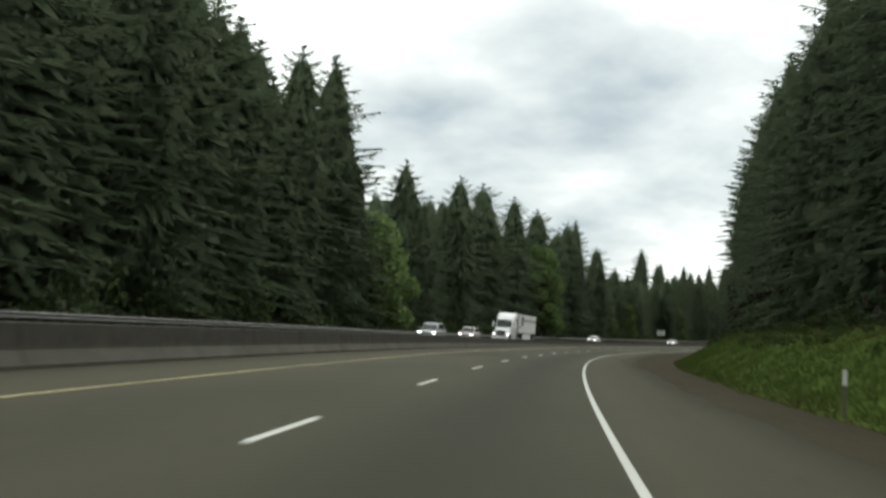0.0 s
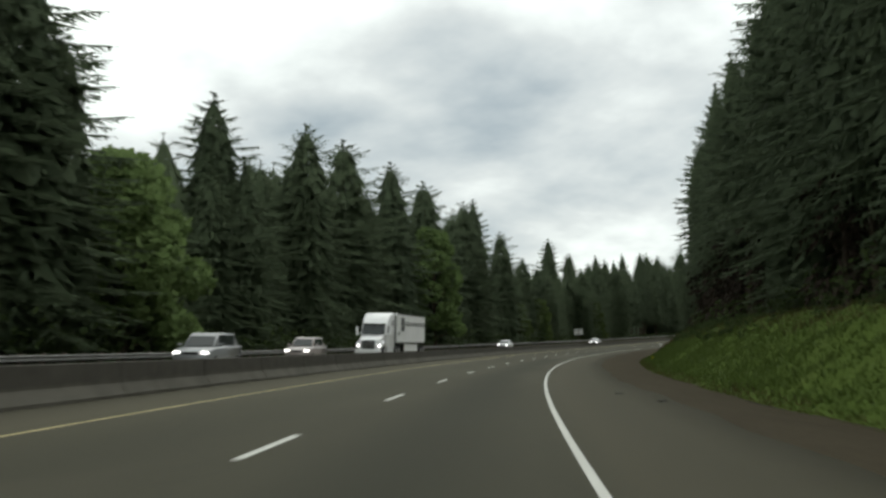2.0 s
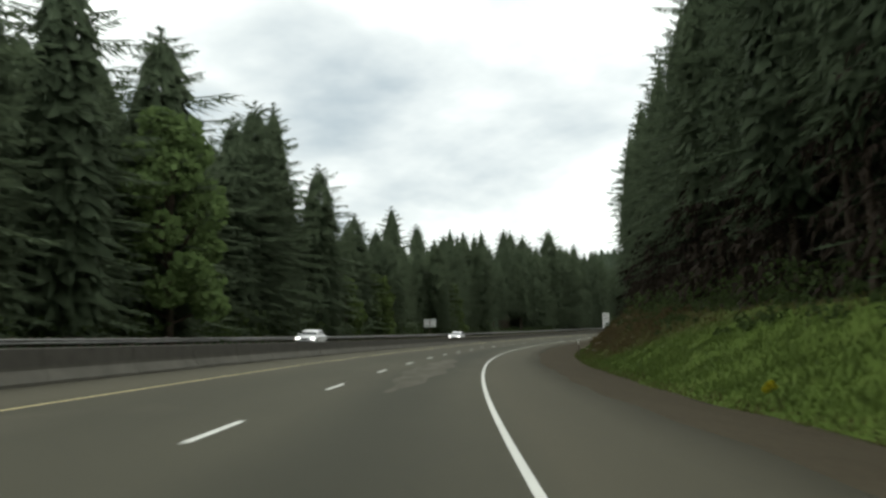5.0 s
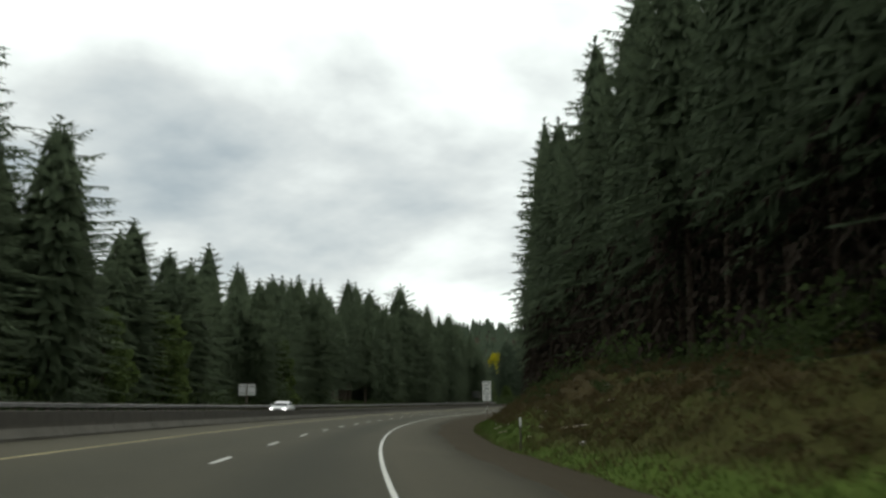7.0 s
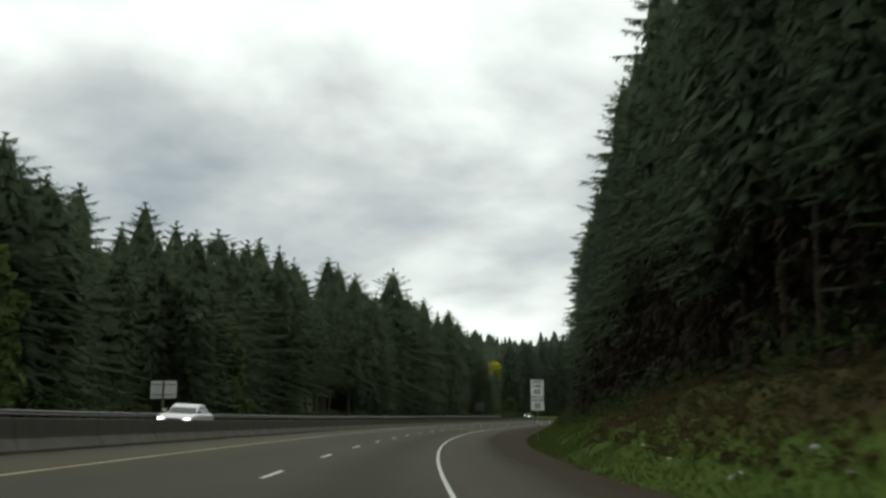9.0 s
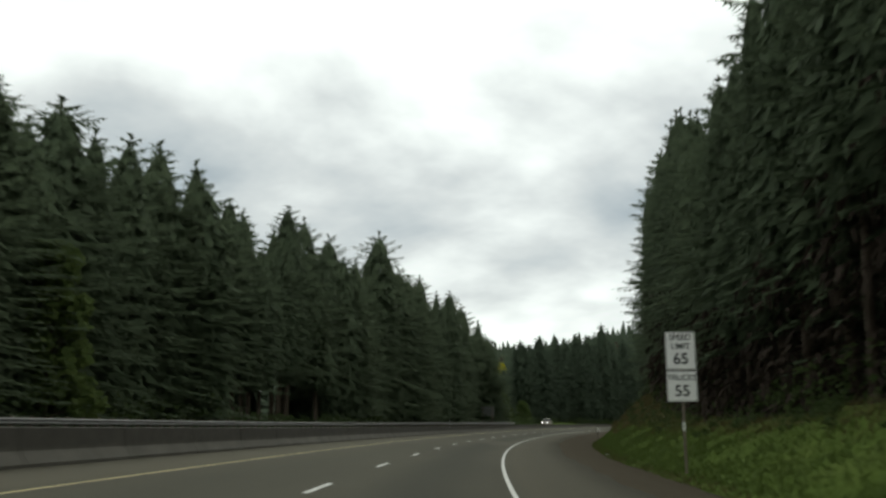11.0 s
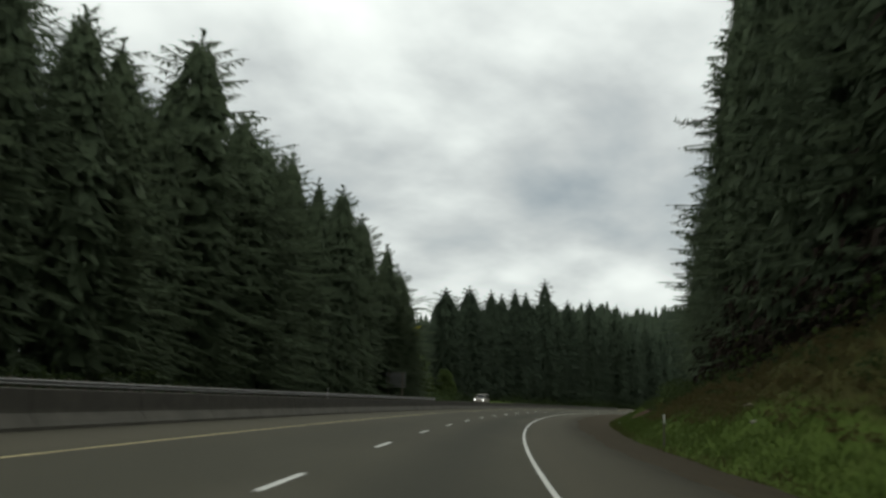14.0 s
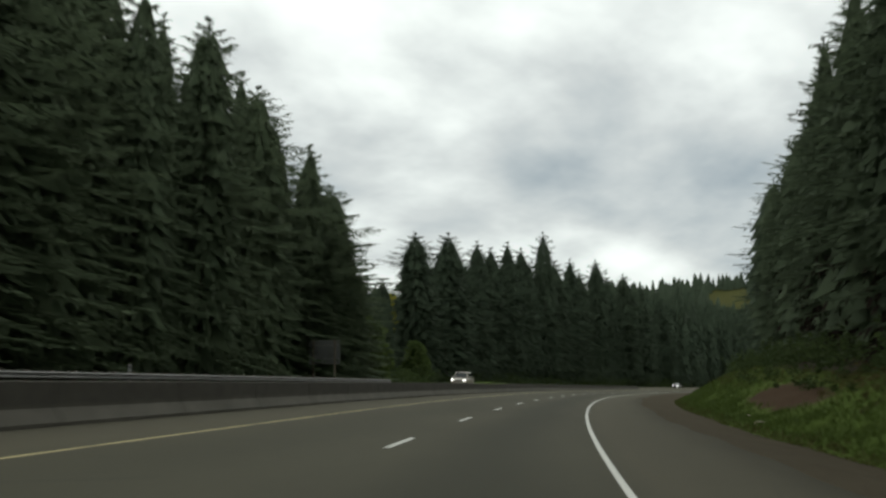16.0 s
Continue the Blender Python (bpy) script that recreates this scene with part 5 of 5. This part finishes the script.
# semi-trailer truck facing +y; its front bumper at y = 0
truck = tagged(new("semi_truck"), "white semi-trailer truck with sleeper cab and box trailer", "truck")
cabp = part("cab", mesh_bm("cab", loft([ring_at(-5.2, 2.35, 0.75, 3.95, 0.16), ring_at(-4.9, 2.42, 0.75, 4.0, 0.18), ring_at(-3.6, 2.42, 0.75, 3.95, 0.2), ring_at(-2.7, 2.36, 0.75, 3.45, 0.25), ring_at(-2.25, 2.3, 0.75, 2.9, 0.22), ring_at(-1.85, 2.24, 0.75, 2.05, 0.2)]), TRUCK_WHITE, True), truck, "white sleeper cab with raised roof fairing")
part("hood", mesh_bm("hood", loft([ring_at(-2.0, 2.2, 0.7, 2.02, 0.25), ring_at(-1.1, 2.05, 0.65, 1.85, 0.28), ring_at(-0.4, 1.85, 0.6, 1.68, 0.28), ring_at(-0.12, 1.6, 0.6, 1.5, 0.22)]), TRUCK_WHITE, True), truck)
part("windscreen", mesh_bm("windscreen", loft([[(-1.02, -1.74, 2.06), (1.02, -1.74, 2.06), (1.02, -1.95, 2.06), (-1.02, -1.95, 2.06)], [(-0.98, -2.13, 2.86), (0.98, -2.13, 2.86), (0.98, -2.36, 2.86), (-0.98, -2.36, 2.86)]]), CAR_GLASS), cabp, "dark split windscreen")
part("pillar", mesh_bm("pillar", block((0, -1.92, 2.46), (0.05, 0.06, 0.85), 0.01), BLACK_TRIM), cabp)
part("visor", mesh_bm("visor", block((0, -2.2, 2.93), (2.1, 0.36, 0.08), 0.03), BLACK_TRIM), cabp)
gri = part("grille", mesh_bm("grille", block((0, -0.1, 1.12), (1.15, 0.1, 0.75), 0.04), BLACK_TRIM), truck)
for i in range(6):
    part("slat", mesh_bm("slat", block((0, -0.04, 0.83 + i * 0.115), (1.08, 0.04, 0.03), 0.006), CHROME), gri)
part("bumper", mesh_bm("bumper", block((0, -0.1, 0.55), (2.3, 0.35, 0.36), 0.08), TRUCK_WHITE), truck)
for sg in (-1, 1):
    part("headlamp", mesh_bm("headlamp", block((sg * 0.88, -0.30, 1.02), (0.28, 0.2, 0.2), 0.06), HEADLAMP), truck, "lit headlamp")
    part("mirror", mesh_bm("mirror", box(block((sg * 1.48, -1.9, 2.3), (0.22, 0.12, 0.75), 0.04), (sg * 1.3, -1.95, 2.1), (0.3, 0.05, 0.05)), TRUCK_WHITE), truck)
    part("side_window", mesh_bm("side_window", block((sg * 1.19, -2.75, 2.42), (0.06, 0.85, 0.66), 0.03), CAR_GLASS), cabp)
    part("sleeper_window", mesh_bm("sleeper_window", block((sg * 1.20, -4.2, 3.05), (0.05, 0.4, 0.45), 0.03), CAR_GLASS), cabp)
    part("cab_fairing", mesh_bm("cab_fairing", block((sg * 1.16, -5.45, 2.35), (0.05, 0.7, 2.9), 0.02), BLACK_TRIM), cabp)
    part("fender", mesh_bm("fender", loft([ring_at(-2.0, 0.42, 0.75, 1.25, 0.1), ring_at(-1.2, 0.46, 1.0, 1.45, 0.15), ring_at(-0.45, 0.42, 0.8, 1.3, 0.12)]), TRUCK_WHITE, True), truck, "", pose(sg * 0.98, 0, 0))
    part("side_skirt", mesh_bm("side_skirt", block((sg * 1.1, -3.6, 0.72), (0.22, 2.6, 0.65), 0.05), TRUCK_WHITE), truck)
    part("exhaust_stack", mesh_bm("exhaust_stack", tube(bmesh.new(), (sg * 1.12, -5.4, 1.0), (sg * 1.12, -5.4, 3.9), 0.08), CHROME), truck)
    wheel(truck, sg * 1.05, -1.15, 0.5, 0.3)
    for yy in (-5.6, -6.9, -17.6, -18.9):
        wheel(truck, sg * 0.98, yy, 0.5, 0.52)
trailer = part("trailer", mesh_bm("trailer", block((0, -12.6, 2.62), (2.55, 13.6, 2.76), 0.04), TRAILER_WHITE), truck, "white box trailer with a dark emblem")
for sg in (-1, 1):
    part("bottom_rail", mesh_bm("bottom_rail", block((sg * 1.285, -12.6, 1.30), (0.03, 13.5, 0.12), 0.008), STEEL), trailer)
    part("top_rail", mesh_bm("top_rail", block((sg * 1.285, -12.6, 3.95), (0.03, 13.5, 0.09), 0.008), STEEL), trailer)
    em = part("emblem", mesh_bm("emblem", block((sg * 1.297, -8.3, 3.0), (0.014, 1.5, 1.25), 0.004), plain("dark_emblem", (0.07, 0.075, 0.075), 0.6)), trailer, "dark square emblem")
    part("emblem_shape", mesh_bm("emblem_shape", tube(bmesh.new(), (sg * 1.302, -8.4, 2.95), (sg * 1.31, -8.4, 2.95), 0.3, 0.3, 14), plain("pale_emblem", (0.2, 0.205, 0.2), 0.6)), em)
    for z_, y0_, y1_ in ((3.22, -9.15, -19.2), (3.02, -9.15, -19.2), (2.2, -6.1, -7.2), (2.05, -6.1, -7.2)):
        part("stripe", mesh_bm("stripe", block((sg * 1.297, (y0_ + y1_) / 2, z_), (0.012, y0_ - y1_, 0.09)), plain("dark_stripe", (0.06, 0.065, 0.07), 0.6)), trailer)
    part("trailer_skirt", mesh_bm("trailer_skirt", block((sg * 1.2, -12.6, 0.85), (0.04, 6.5, 0.75), 0.015), TRAILER_WHITE), truck)
part("chassis", mesh_bm("chassis", box(block((0, -5.0, 0.85), (0.9, 8.5, 0.3), 0.03), (0, -17.9, 1.05), (1.0, 3.4, 0.4), 0.03), BLACK_TRIM), truck)
for sg in (-1, 1):
    part("landing_leg", mesh_bm("landing_leg", block((sg * 0.8, -9.0, 0.75), (0.16, 0.16, 1.4), 0.01), BLACK_TRIM), truck)
x, y, z = on_road(155.0, -13.2, 0.0)
truck.matrix_basis = pose(x, y, z, 0, -3.0, heading(155.0) + 180)
